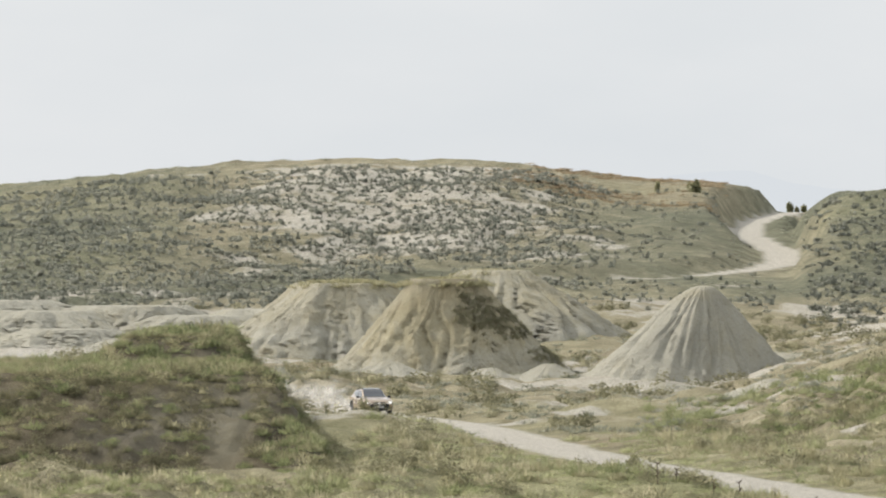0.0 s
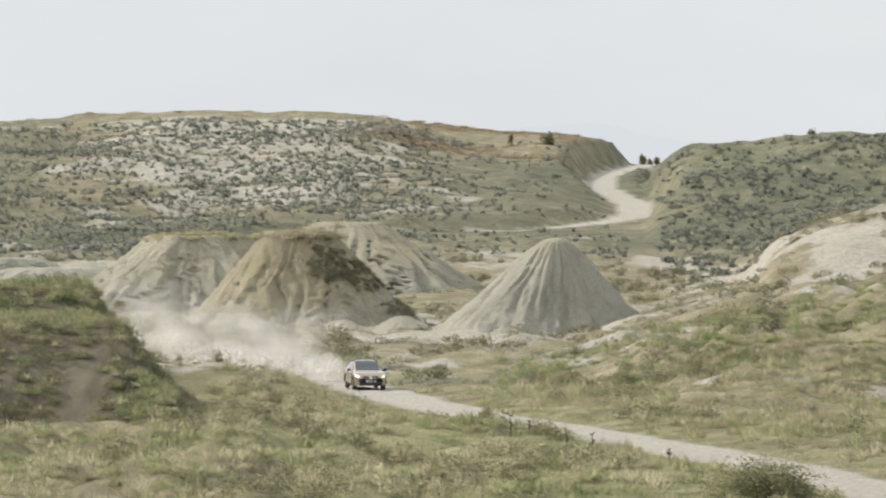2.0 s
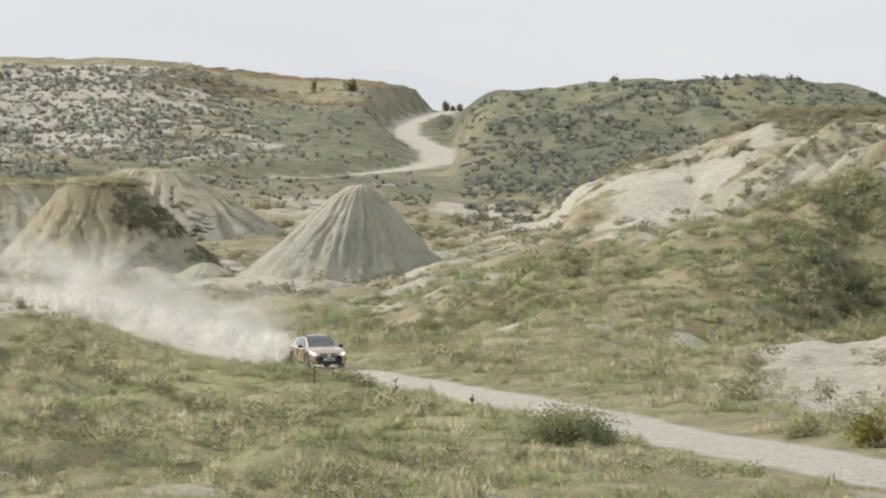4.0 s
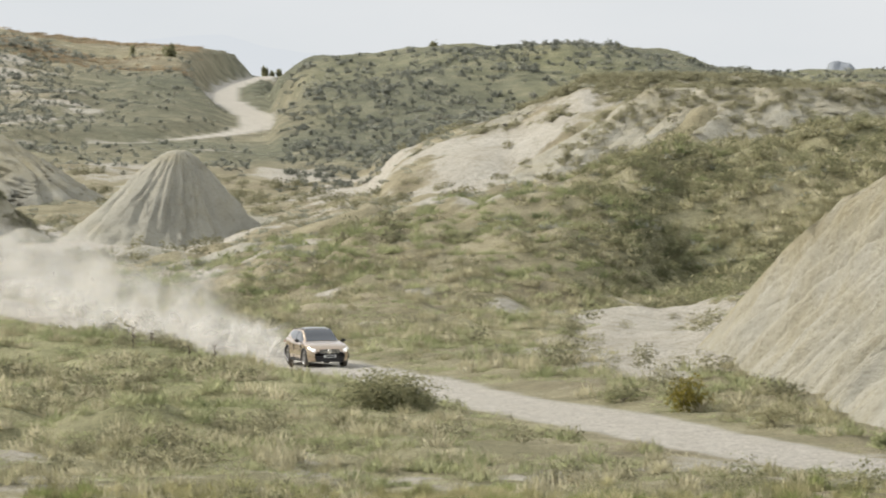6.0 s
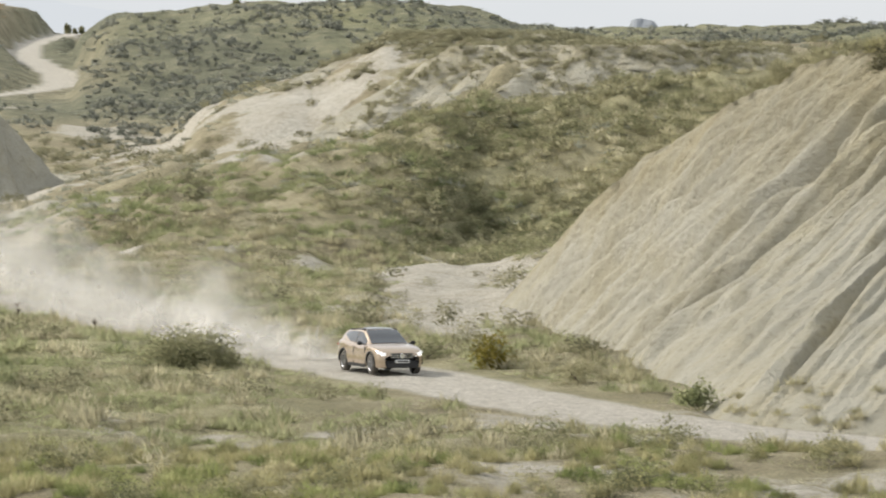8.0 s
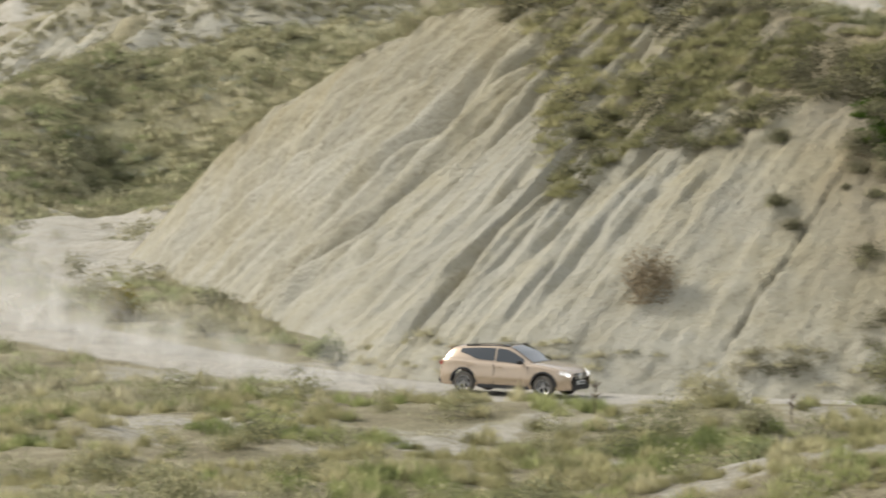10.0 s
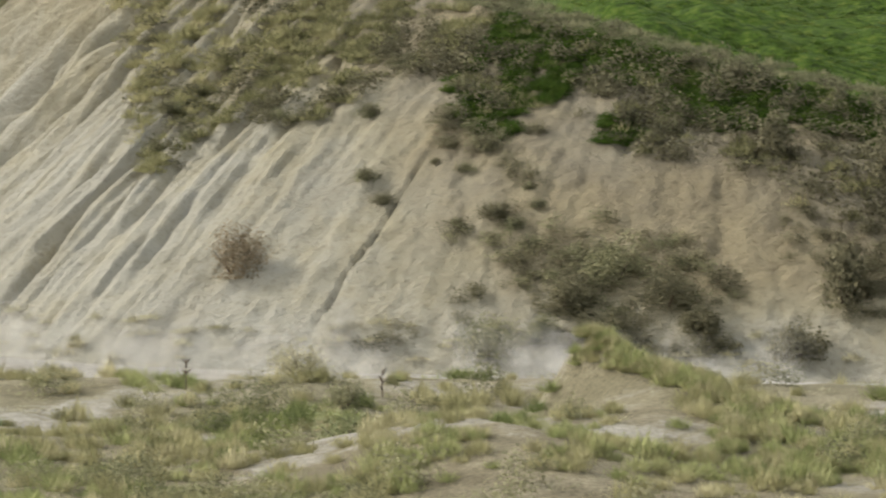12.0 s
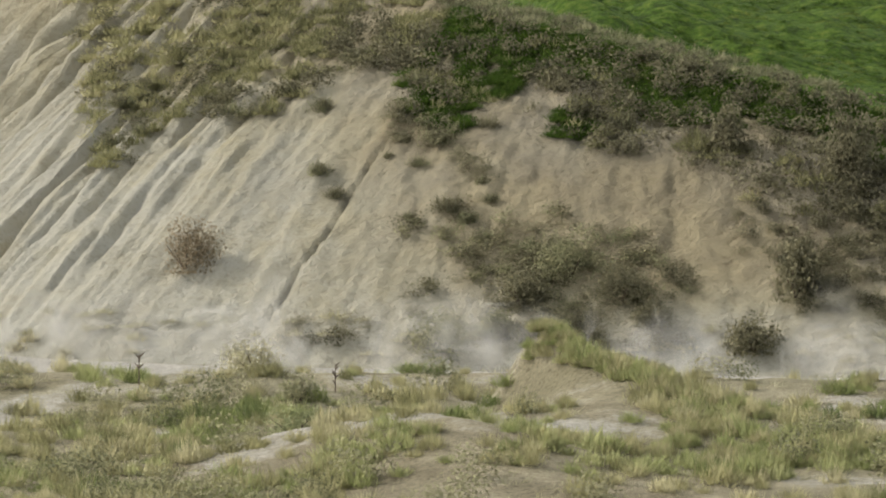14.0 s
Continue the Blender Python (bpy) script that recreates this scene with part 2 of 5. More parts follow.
def covers(x, y, z):
    """How bare and pale, how fresh green and how much road the ground is."""
    shape = x.shape
    x, y = x.ravel(), y.ravel()
    dist, bearing = np.hypot(x, y), np.degrees(np.arctan2(x, y))
    n1, n2 = fbm(x / 17, y / 17, 4, 51), fbm(x / 4, y / 4, 3, 61)
    clay = 0.18 + 0.55 * n1 + 0.45 * n2
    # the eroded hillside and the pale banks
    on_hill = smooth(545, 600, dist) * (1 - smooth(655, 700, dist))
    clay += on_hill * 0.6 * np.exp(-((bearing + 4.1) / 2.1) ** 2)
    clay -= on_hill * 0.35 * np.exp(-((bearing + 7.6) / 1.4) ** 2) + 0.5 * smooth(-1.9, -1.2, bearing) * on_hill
    clay += 0.9 * np.exp(-((bearing + 7.0) / 2.4) ** 2) * np.exp(-((dist - 462) / 38) ** 2)
    clay += 0.25 * np.exp(-((bearing - 2.9) / 1.2) ** 2) * np.exp(-((dist - 408) / 22) ** 2)
    clay += 0.8 * np.exp(-((bearing - 4.5) / 1.2) ** 2) * np.exp(-((dist - 352) / 12) ** 2)
    clay += 0.2 * np.exp(-((bearing - 1.5) / 1.6) ** 2) * np.exp(-((dist - 385) / 22) ** 2)
    clay += 0.9 * np.exp(-((bearing - 3.9) / 0.75) ** 2) * np.exp(-((dist - 272) / 24) ** 2)
    clay += 0.6 * np.exp(-((bearing - 3.9) / 0.7) ** 2) * np.exp(-((dist - 224) / 10) ** 2)
    clay += 0.3 * np.exp(-((bearing + 1.5) / 2.6) ** 2) * np.exp(-((dist - 402) / 36) ** 2)
    clay -= 0.16 * np.exp(-((x - 32.4) / 3.0) ** 2 - ((y - 136) / 6.0) ** 2)
    clay += 0.10 * np.exp(-((x - 28.2 - (132 - y) * 0.1) / 2.6) ** 2 - ((y - 129.5) / 6) ** 2)
    clay += 0.3 * np.exp(-((bearing - 1.0) / 0.8) ** 2) * np.exp(-((dist - 470) / 26) ** 2)
    clay -= 0.6 * np.exp(-((bearing + 1.2) / 2.6) ** 2) * np.exp(-((dist - 232) / 40) ** 2)
    clay -= 0.7 * smooth(3.5, 4.4, bearing) * np.exp(-((dist - 312) / 22) ** 2)
    clay -= 0.5 * smooth(590, 620, dist) * smooth(-0.2, 0.6, bearing)
    clay += 0.10 * (1 - smooth(150, 185, dist))
    # white washed-out strips
    for b0, d0, wb, wd, amount in ((0.3, 503, 0.5, 9, 0.8), (1.2, 470, 0.5, 14, 0.7), (2.1, 418, 0.5, 10, 0.3), (1.7, 367, 0.35, 4, 0.6), (0.62, 290, 0.22, 3.5, 0.7), (-2.25, 330, 0.22, 4, 0.9), (-1.1, 372, 0.8, 16, 0.45), (-1.2, 392, 1.8, 10, 0.4)):
        clay += amount * np.exp(-((bearing - b0 - 0.1 * n1) / wb) ** 2 - ((dist - d0) / wd) ** 2)
    field = smooth(12.0, 13.0, bearing + 0.35 * n2) * smooth(190, 194, dist + 1.5 * n2)
    clay = np.where(field > 0.3, clay - 1.2 * field, clay)
    d, _ = near_road(x, y)
    track = 1 - smooth(2.1, 2.8, d * (1 + 0.6 * smooth(500, 540, dist) - 0.5 * smooth(560, 585, dist) + 0.3 * (1 - smooth(-1.5, 1.5, bearing))) + 0.5 * n2 + 0.25 * fbm(x / 1.1, y / 1.1, 2, 71))
    return [np.clip(a, 0, 1).reshape(shape) for a in (clay, field, track)]


def lushness(x, y):
    """How green the turf is: the hollow left of the track, the far ridge and the hill's wet end."""
    dist, bearing = np.hypot(x, y), np.degrees(np.arctan2(x, y))
    n = fbm(x / 13, y / 21, 3, 81)
    green = 0.7 * smooth(0.1, 0.8, bearing) * smooth(500, 560, dist) + 0.7 * np.exp(-((bearing + 1.5) / 2.4) ** 2) * np.exp(-((dist - 225) / 45) ** 2)
    green = green + 0.5 * (1 - smooth(-7.4, -6.0, bearing)) * smooth(520, 560, dist) + 0.5 * smooth(3.0, 4.4, bearing) * np.exp(-((dist - 312) / 28) ** 2)
    green = green + 0.24 * np.exp(-((dist - 250) / 75) ** 2)
    return np.clip(green + 0.5 * n * (green > 0.05), 0, 1)


def heathland(x, y):
    """Dark olive heath: the far ridge and the foot of the hill, not its washed middle or tan shoulder."""
    dist, bearing = np.hypot(x, y), np.degrees(np.arctan2(x, y))
    n = fbm(x / 15, y / 30, 3, 83)
    dark = smooth(495, 530, dist) * (0.8 + 0.7 * n) * (1 - 0.9 * np.exp(-((bearing + 4.1) / 2.2) ** 2) * smooth(540, 590, dist))
    dark = dark * (1 - 0.85 * smooth(-3.0, -2.2, bearing) * (1 - smooth(-0.9, -0.3, bearing)) * smooth(630, 655, dist))
    return np.clip(dark, 0, 1)


# ---- materials ----
def shader(name, rough=0.9):
    m = bpy.data.materials.new(name)
    m.use_nodes = True
    n, l = m.node_tree.nodes, m.node_tree.links
    b = n["Principled BSDF"]
    b.inputs["Roughness"].default_value = rough
    b.inputs["Specular IOR Level"].default_value = 0.15
    return m, n, l, b


def noise_node(n, l, scale, detail=5.0, squeeze=None, rough=0.6):
    t, c = n.new("ShaderNodeTexNoise"), n.new("ShaderNodeTexCoord")
    t.inputs["Scale"].default_value, t.inputs["Detail"].default_value = scale, detail
    t.inputs["Roughness"].default_value = rough
    if squeeze:
        mp = n.new("ShaderNodeMapping")
        mp.inputs["Scale"].default_value = squeeze
        l.new(c.outputs["Object"], mp.inputs["Vector"])
        l.new(mp.outputs[0], t.inputs["Vector"])
    else:
        l.new(c.outputs["Object"], t.inputs["Vector"])
    return t.outputs["Fac"]


def ramp_node(n, l, fac, stops):
    r = n.new("ShaderNodeValToRGB")
    while len(r.color_ramp.elements) < len(stops):
        r.color_ramp.elements.new(0.5)
    for e, (p, c) in zip(r.color_ramp.elements, stops):
        e.position, e.color = p, (*c, 1) if len(c) == 3 else c
    l.new(fac, r.inputs["Fac"])
    return r.outputs["Color"]


def mix_node(n, l, fac, a, b, kind="MIX"):
    m = n.new("ShaderNodeMixRGB")
    m.blend_type = kind
    for value, socket in ((fac, m.inputs["Fac"]), (a, m.inputs["Color1"]), (b, m.inputs["Color2"])):
        if isinstance(value, (int, float)):
            socket.default_value = value
        elif isinstance(value, tuple):
            socket.default_value = (*value, 1)
        else:
            l.new(value, socket)
    return m.outputs["Color"]


def math_node(n, l, kind, a, b):
    m = n.new("ShaderNodeMath")
    m.operation, m.use_clamp = kind, True
    for value, socket in ((a, m.inputs[0]), (b, m.inputs[1])):
        if isinstance(value, (int, float)):
            socket.default_value = value
        else:
            l.new(value, socket)
    return m.outputs[0]


def attribute_node(n, name):
    a = n.new("ShaderNodeAttribute")
    a.attribute_name = name
    return a.outputs["Fac"]


def bump_node(n, l, b, height, strength, distance):
    p = n.new("ShaderNodeBump")
    p.inputs["Strength"].default_value, p.inputs["Distance"].default_value = strength, distance
    l.new(height, p.inputs["Height"])
    l.new(p.outputs[0], b.inputs["Normal"])


CLAY_PALE, CLAY_WARM, CLAY_DARK = (0.48, 0.458, 0.378), (0.335, 0.285, 0.18), (0.27, 0.235, 0.165)


def ground_material():
    m, n, l, b = shader("steppe_ground")
    fine, mid, wide = noise_node(n, l, 2.2, 8), noise_node(n, l, 0.35, 6), noise_node(n, l, 0.06, 4)
    grass = ramp_node(n, l, mid, [(0.30, (0.19, 0.162, 0.105)), (0.48, (0.285, 0.25, 0.168)), (0.62, (0.39, 0.345, 0.24)), (0.75, (0.47, 0.43, 0.325))])
    grass = mix_node(n, l, ramp_node(n, l, wide, [(0.38, (0, 0, 0)), (0.62, (1, 1, 1))]), grass, mix_node(n, l, 0.35, grass, (0.27, 0.265, 0.16)))
    turf = ramp_node(n, l, mid, [(0.30, (0.155, 0.165, 0.08)), (0.5, (0.265, 0.268, 0.14)), (0.7, (0.38, 0.365, 0.21))])
    grass = mix_node(n, l, attribute_node(n, "lush"), grass, turf)
    heath = ramp_node(n, l, mid, [(0.32, (0.115, 0.122, 0.085)), (0.55, (0.18, 0.182, 0.125)), (0.72, (0.27, 0.258, 0.18))])
    grass = mix_node(n, l, attribute_node(n, "heath"), grass, heath)
    clay = mix_node(n, l, ramp_node(n, l, mid, [(0.35, (0, 0, 0)), (0.65, (1, 1, 1))]), (0.52, 0.50, 0.44), (0.43, 0.40, 0.335))
    clay = mix_node(n, l, ramp_node(n, l, fine, [(0.35, (0.6, 0.6, 0.6)), (0.55, (1, 1, 1))]), CLAY_DARK, clay)
    patchy = noise_node(n, l, 0.7, 9, None, 0.8)
    edge = math_node(n, l, "ADD", attribute_node(n, "clay"), math_node(n, l, "MULTIPLY", math_node(n, l, "SUBTRACT", patchy, 0.18), 0.85))
    bare = ramp_node(n, l, edge, [(0.70, (0, 0, 0)), (0.86, (1, 1, 1))])
    col = mix_node(n, l, bare, grass, clay)
    fresh = ramp_node(n, l, fine, [(0.35, (0.026, 0.048, 0.005)), (0.52, (0.06, 0.112, 0.01)), (0.7, (0.135, 0.175, 0.03))])
    col = mix_node(n, l, attribute_node(n, "field"), col, fresh)
    gravel = ramp_node(n, l, fine, [(0.3, (0.43, 0.405, 0.35)), (0.7, (0.58, 0.55, 0.49))])
    col = mix_node(n, l, attribute_node(n, "track"), col, gravel)
    grit = noise_node(n, l, 7.5, 10, None, 0.75)
    col = mix_node(n, l, 0.85, col, ramp_node(n, l, grit, [(0.36, (0.50, 0.48, 0.45)), (0.47, (0.96, 0.95, 0.93)), (0.60, (1.28, 1.27, 1.25))]), "MULTIPLY")
    l.new(col, b.inputs["Base Color"])
    bump_node(n, l, b, mix_node(n, l, 0.5, fine, grit), 0.9, 0.3)
    return m


def clay_material(name, shade=1.0, streak=(1.0, 1.0, 0.25)):
    """Washed clay: pale grey low down, tan where the attribute warm is high; shade darkens it to loam."""
    m, n, l, b = shader(name)
    tone_of = lambda c: tuple(v * shade for v in c)
    fine, mid, wide = noise_node(n, l, 4.2, 10, None, 0.68), noise_node(n, l, 0.9, 8, streak), noise_node(n, l, 0.16, 4)
    tone = math_node(n, l, "ADD", attribute_node(n, "warm"), math_node(n, l, "MULTIPLY", math_node(n, l, "SUBTRACT", mid, 0.3), 0.6))
    col = ramp_node(n, l, tone, [(0.16, tone_of(CLAY_PALE)), (0.5, tone_of((0.41, 0.367, 0.25))), (0.8, tone_of(CLAY_WARM)), (1.0, tone_of((0.25, 0.212, 0.14)))])
    col = mix_node(n, l, 0.8, col, ramp_node(n, l, fine, [(0.30, (0.62, 0.60, 0.57)), (0.48, (0.95, 0.95, 0.94)), (0.70, (1.0, 1.0, 1.0))]), "MULTIPLY")
    col = mix_node(n, l, ramp_node(n, l, wide, [(0.4, (0, 0, 0)), (0.7, (0.45, 0.45, 0.45))]), col, tone_of((0.31, 0.30, 0.255)))
    l.new(col, b.inputs["Base Color"])
    bump_node(n, l, b, mix_node(n, l, 0.35, fine, mid), 1.0, 0.32)
    return m


def leaf_material(name, dark, mid, light, grey=0.08):
    """Leaves and blades: each plant has its own tone, each blade a little more."""
    dark, mid, light = ((c[0], c[1], c[2] + grey * (c[1] - c[2])) for c in (dark, mid, light))
    m, n, l, b = shader(name, 0.75)
    geo = n.new("ShaderNodeNewGeometry")
    tone = math_node(n, l, "ADD", math_node(n, l, "MULTIPLY", attribute_node(n, "tint"), 0.72), math_node(n, l, "MULTIPLY", geo.outputs["Random Per Island"], 0.28))
    col = ramp_node(n, l, tone, [(0.1, dark), (0.5, mid), (0.9, light)])
    l.new(col, b.inputs["Base Color"])
    dome = n.new("ShaderNodeAttribute")
    dome.attribute_name = "dome"
    l.new(dome.outputs["Vector"], b.inputs["Normal"])
    soft = n.new("ShaderNodeBsdfTranslucent")
    l.new(col, soft.inputs["Color"])
    both, out = n.new("ShaderNodeMixShader"), n["Material Output"]
    both.inputs["Fac"].default_value = 0.45
    l.new(b.outputs[0], both.inputs[1])
    l.new(soft.outputs[0], both.inputs[2])
    l.new(both.outputs[0], out.inputs["Surface"])
    return m


def plain(name, color, rough=0.5, metal=0.0, coat=0.0, vary=0.15, scale=6.0):
    m, n, l, b = shader(name, rough)
    f = noise_node(n, l, scale, 5)
    l.new(ramp_node(n, l, f, [(0.3, tuple(c * (1 - vary) for c in color)), (0.7, tuple(min(1, c * (1 + vary)) for c in color))]), b.inputs["Base Color"])
    b.inputs["Metallic"].default_value, b.inputs["Specular IOR Level"].default_value = metal, 0.5
    b.inputs["Coat Weight"].default_value = coat
    return m


GROUND = ground_material()
CLAY = clay_material("eroded_clay")
DRY_GRASS = leaf_material("tussock_grass", (0.28, 0.27, 0.145), (0.54, 0.505, 0.29), (0.72, 0.665, 0.44))
FRESH_GRASS = leaf_material("fresh_grass", (0.21, 0.245, 0.105), (0.40, 0.43, 0.20), (0.58, 0.58, 0.32))
SCRUB = leaf_material("scrub_leaves", (0.21, 0.22, 0.11), (0.36, 0.355, 0.185), (0.50, 0.47, 0.27))
DARK_SCRUB = leaf_material("dark_scrub_leaves", (0.15, 0.142, 0.08), (0.265, 0.248, 0.14), (0.40, 0.365, 0.225))
YELLOW_LEAF = leaf_material("yellow_leaves", (0.14, 0.13, 0.02), (0.28, 0.24, 0.035), (0.42, 0.35, 0.07))
BARK = plain("twig_bark", (0.12, 0.09, 0.065), 0.9)


# ---- meshes from arrays ----
def array_mesh(name, verts, faces, material, smooth_faces=False, **attrs):
    """A mesh from numpy arrays; faces are all of one size."""
    me = bpy.data.meshes.new(name)
    verts, faces = np.asarray(verts, np.float32), np.asarray(faces, np.int32)
    me.vertices.add(len(verts))
    me.vertices.foreach_set("co", verts.ravel())
    k = faces.shape[1]
    me.loops.add(faces.size)
    me.loops.foreach_set("vertex_index", faces.ravel())
    me.polygons.add(len(faces))
    me.polygons.foreach_set("loop_start", np.arange(0, faces.size, k, dtype=np.int32))
    me.polygons.foreach_set("loop_total", np.full(len(faces), k, np.int32))
    me.polygons.foreach_set("use_smooth", np.full(len(faces), smooth_faces))
    for key, values in attrs.items():
        values = np.asarray(values, np.float32)
        flat = key != "dome"
        a = me.attributes.new(key, "FLOAT" if flat else "FLOAT_VECTOR", "POINT")
        a.data.foreach_set("value" if flat else "vector", values.ravel())
    me.update(calc_edges=True)
    me.materials.append(material)
    return me


def grid_faces(rows, cols, wrap=False):
    r, c = np.meshgrid(np.arange(rows - 1), np.arange(cols - (0 if wrap else 1)), indexing="ij")
    a, b = r * cols + c, r * cols + (c + 1) % cols
    return np.stack((a, b, b + cols, a + cols), -1).reshape(-1, 4)


def part(name, bm, material, parent, label=""):
    me = bpy.data.meshes.new(name)
    bm.normal_update()
    bm.to_mesh(me)
    bm.free()
    me.materials.append(material)
    ob = new(name, me)
    ob.parent = parent
    return tagged(ob, label)


def new_child(name, mesh, parent, label=""):
    ob = new(name, mesh)
    ob.parent = parent
    return tagged(ob, label)


# ---- ground: one sheet to the horizon, finest where the camera looks ----
def build_ground():
    bear = np.concatenate((np.linspace(-180, -20, 60, endpoint=False), np.linspace(-20, -9, 60, endpoint=False), np.arange(-9, 17.5, 0.09),
                           np.linspace(17.5, 30, 60, endpoint=False), np.linspace(30, 180, 60, endpoint=False)))
    dist = np.concatenate((np.linspace(0.0, 110, 24, endpoint=False), np.linspace(110, 240, 190, endpoint=False), np.linspace(240, 480, 190, endpoint=False),
                           np.linspace(480, 760, 110, endpoint=False), np.linspace(760, 1200, 16, endpoint=False), np.geomspace(1200, 4900, 10)))
    d, b = np.meshgrid(dist, np.radians(bear), indexing="ij")
    x, y = d * np.sin(b), d * np.cos(b)
    z = ground_z(x, y)
    clay, field, track = covers(x, y, z)
    me = array_mesh("ground", np.stack((x, y, z), -1).reshape(-1, 3), grid_faces(*x.shape, wrap=True)[:, ::-1], GROUND, True, clay=clay, field=field, track=track, lush=lushness(x, y), heath=heathland(x, y))
    tagged(new("ground", me), "dry steppe ground with pale clay, grass and a gravel track", "ground", kind="structure")


build_ground()


# ---- pale eroded mounds ----
def mound_mesh(name, cx, cy, top, radius, flat, seed, lean=(0, 0), warm=0.2, sharp=1.0, gullies=11, depth=0.5, stretch=1.0):
    """A gullied clay mound: flat is the radius of its cap as a share of the foot's."""
    rings, around = (58, 180) if radius > 10 else (50, 150) if radius > 6 else (32, 90)
    q = np.linspace(0, 1, rings)[:, None]
    a = np.linspace(0, 2 * np.pi, around, endpoint=False)[None, :]
    ca, sa = np.cos(a), np.sin(a)
    foot = radius * (1 + 0.16 * fbm(ca * 1.6 + seed, sa * 1.6, 3, seed))
    cap = flat * radius * (1 + 0.2 * fbm(ca * 2 + seed, sa * 2 + 5, 2, seed + 3))
    r = cap * smooth(0, 0.08, q) * np.minimum(1, q / 0.08) + (foot - cap) * np.clip((q - 0.08) / 0.92, 0, 1)
    down = np.clip((q - 0.08) / 0.92, 0, 1)
    h = (1 - down) ** sharp
    if flat < 0.1:
        h = ((1 + 0.2 ** 2) ** 0.5 - np.sqrt(down ** 2 + 0.2 ** 2)) / ((1 + 0.2 ** 2) ** 0.5 - 0.2)
        h = h ** sharp
    warp = 0.35 * fbm(ca * 2.2 + 3 * q, sa * 2.2, 3, seed + 9)
    phase = a + warp * 0.55
    cw, sw = np.cos(phase), np.sin(phase)
    g = np.clip(np.abs(fbm(cw * gullies * 0.30 + 7, sw * gullies * 0.30 + 0.5 * q, 2, seed + 5)) * 2.6, 0, 1) ** 0.7
    g2 = np.clip(np.abs(fbm(cw * gullies * 0.85, sw * gullies * 0.85 + 1.2 * q, 2, seed + 6)) * 2.4, 0, 1)
    carve = depth * (1 - g) + depth * 0.6 * (1 - g2)
    r = r - carve * np.clip(down * 3, 0, 1) * (0.35 + 0.65 * down) * radius / 8
    x = cx + r * ca * stretch + lean[0] * (1 - down)
    y = cy + r * sa + lean[1] * (1 - down)
    rough = 0.22 * fbm(x / 1.4, y / 1.4 + q * 4, 4, seed + 11) + 0.08 * fbm(x / 0.35, y / 0.35, 2, seed + 12)
    low = ground_z(x[-1], y[-1]) - 0.5
    z = low[None, :] + (top - low[None, :]) * h + rough * np.clip(1.2 - h, 0.25, 1)
    tone = np.clip(warm * (0.35 + 0.9 * h) + 0.14 * fbm(x / 3, z / 1.2, 3, seed + 14), 0, 0.8)
    v = np.stack((x, y, z), -1).reshape(-1, 3)
    me = array_mesh(name, v, grid_faces(rings, around, True)[:, ::-1], CLAY, True, warm=tone)
    return me


def mound(label, *args, **kw):
    ob = new("clay_mound", mound_mesh("clay_mound", *args, **kw))
    return tagged(ob, label, "clay mound", kind="structure")


MESA = mound("steep flat-topped mound of tan clay with a grassy cap", -25.6, 418, 8.35, 9.4, 0.30, 11, lean=(-0.3, 0), warm=0.46, sharp=1.12, gullies=24, depth=0.6)
BACK_MESA = mound("low pale mesa with a thin grass cap", -36.2, 452, 7.7, 11.0, 0.34, 23, warm=0.22, sharp=0.9, gullies=20, depth=0.7)
THIRD = mound("pale clay slope rising behind the flat-topped mound", -25.2, 470, 8.6, 12.5, 0.22, 31, warm=0.25, sharp=0.9, gullies=18, depth=0.8)
CONE = mound("smooth pale grey clay cone with rain gullies", -8.1, 402, 8.0, 7.9, 0.02, 43, lean=(1.7, 0), warm=0.08, sharp=1.15, gullies=12, depth=0.75)
for cx, cy, top, rad, seed in ((-12.2, 400, 2.7, 4.0, 51), (-2.0, 406, 3.2, 4.2, 53), (-17.6, 406, 2.3, 4.0, 55), (-22.0, 405, 2.0, 3.8, 57), (-8.6, 376, 1.8, 3.0, 59),
                               (-1.4, 358, 2.5, 4.4, 61), (1.4, 362, 2.3, 3.4, 63), (4.0, 380, 3.7, 3.6, 65), (-14.0, 404, 1.9, 3.4, 67), (-29.5, 409, 2.4, 4.2, 69)):
    mound("small rounded hummock of pale washed clay", cx, cy, top, rad, 0.12, seed, warm=0.08, sharp=1.0, gullies=9, depth=0.6)


for cx, cy, top, rad, seed in ((-63, 466, 5.2, 9, 71), (-55.5, 470, 5.6, 9, 73), (-48.5, 463, 4.9, 8, 75), (-69, 480, 5.9, 10, 77), (-44, 470, 5.3, 8, 79), (-59, 455, 3.9, 7, 81), (-51.5, 452, 3.2, 7, 83)):
    mound("pale gullied clay bank at the foot of the hill", cx, cy, top, rad, 0.38, seed, warm=0.05, sharp=0.85, gullies=19, depth=1.1, stretch=1.3)
RIDGES = [mound("long pale ridge of gullied clay", 34.5, 373, 12.4, 13.0, 0.42, 91, warm=0.2, sharp=1.0, gullies=26, depth=0.4, stretch=1.55),
          mound("pale clay ridge dotted with scrub", 31.0, 431, 13.3, 13.5, 0.34, 93, warm=0.25, sharp=0.95, gullies=28, depth=0.9, stretch=1.35),
          mound("low pale spur of clay below the ridge", 17.5, 360, 5.7, 6.5, 0.15, 95, warm=0.1, sharp=1.0, gullies=20, depth=0.9, stretch=1.5)]


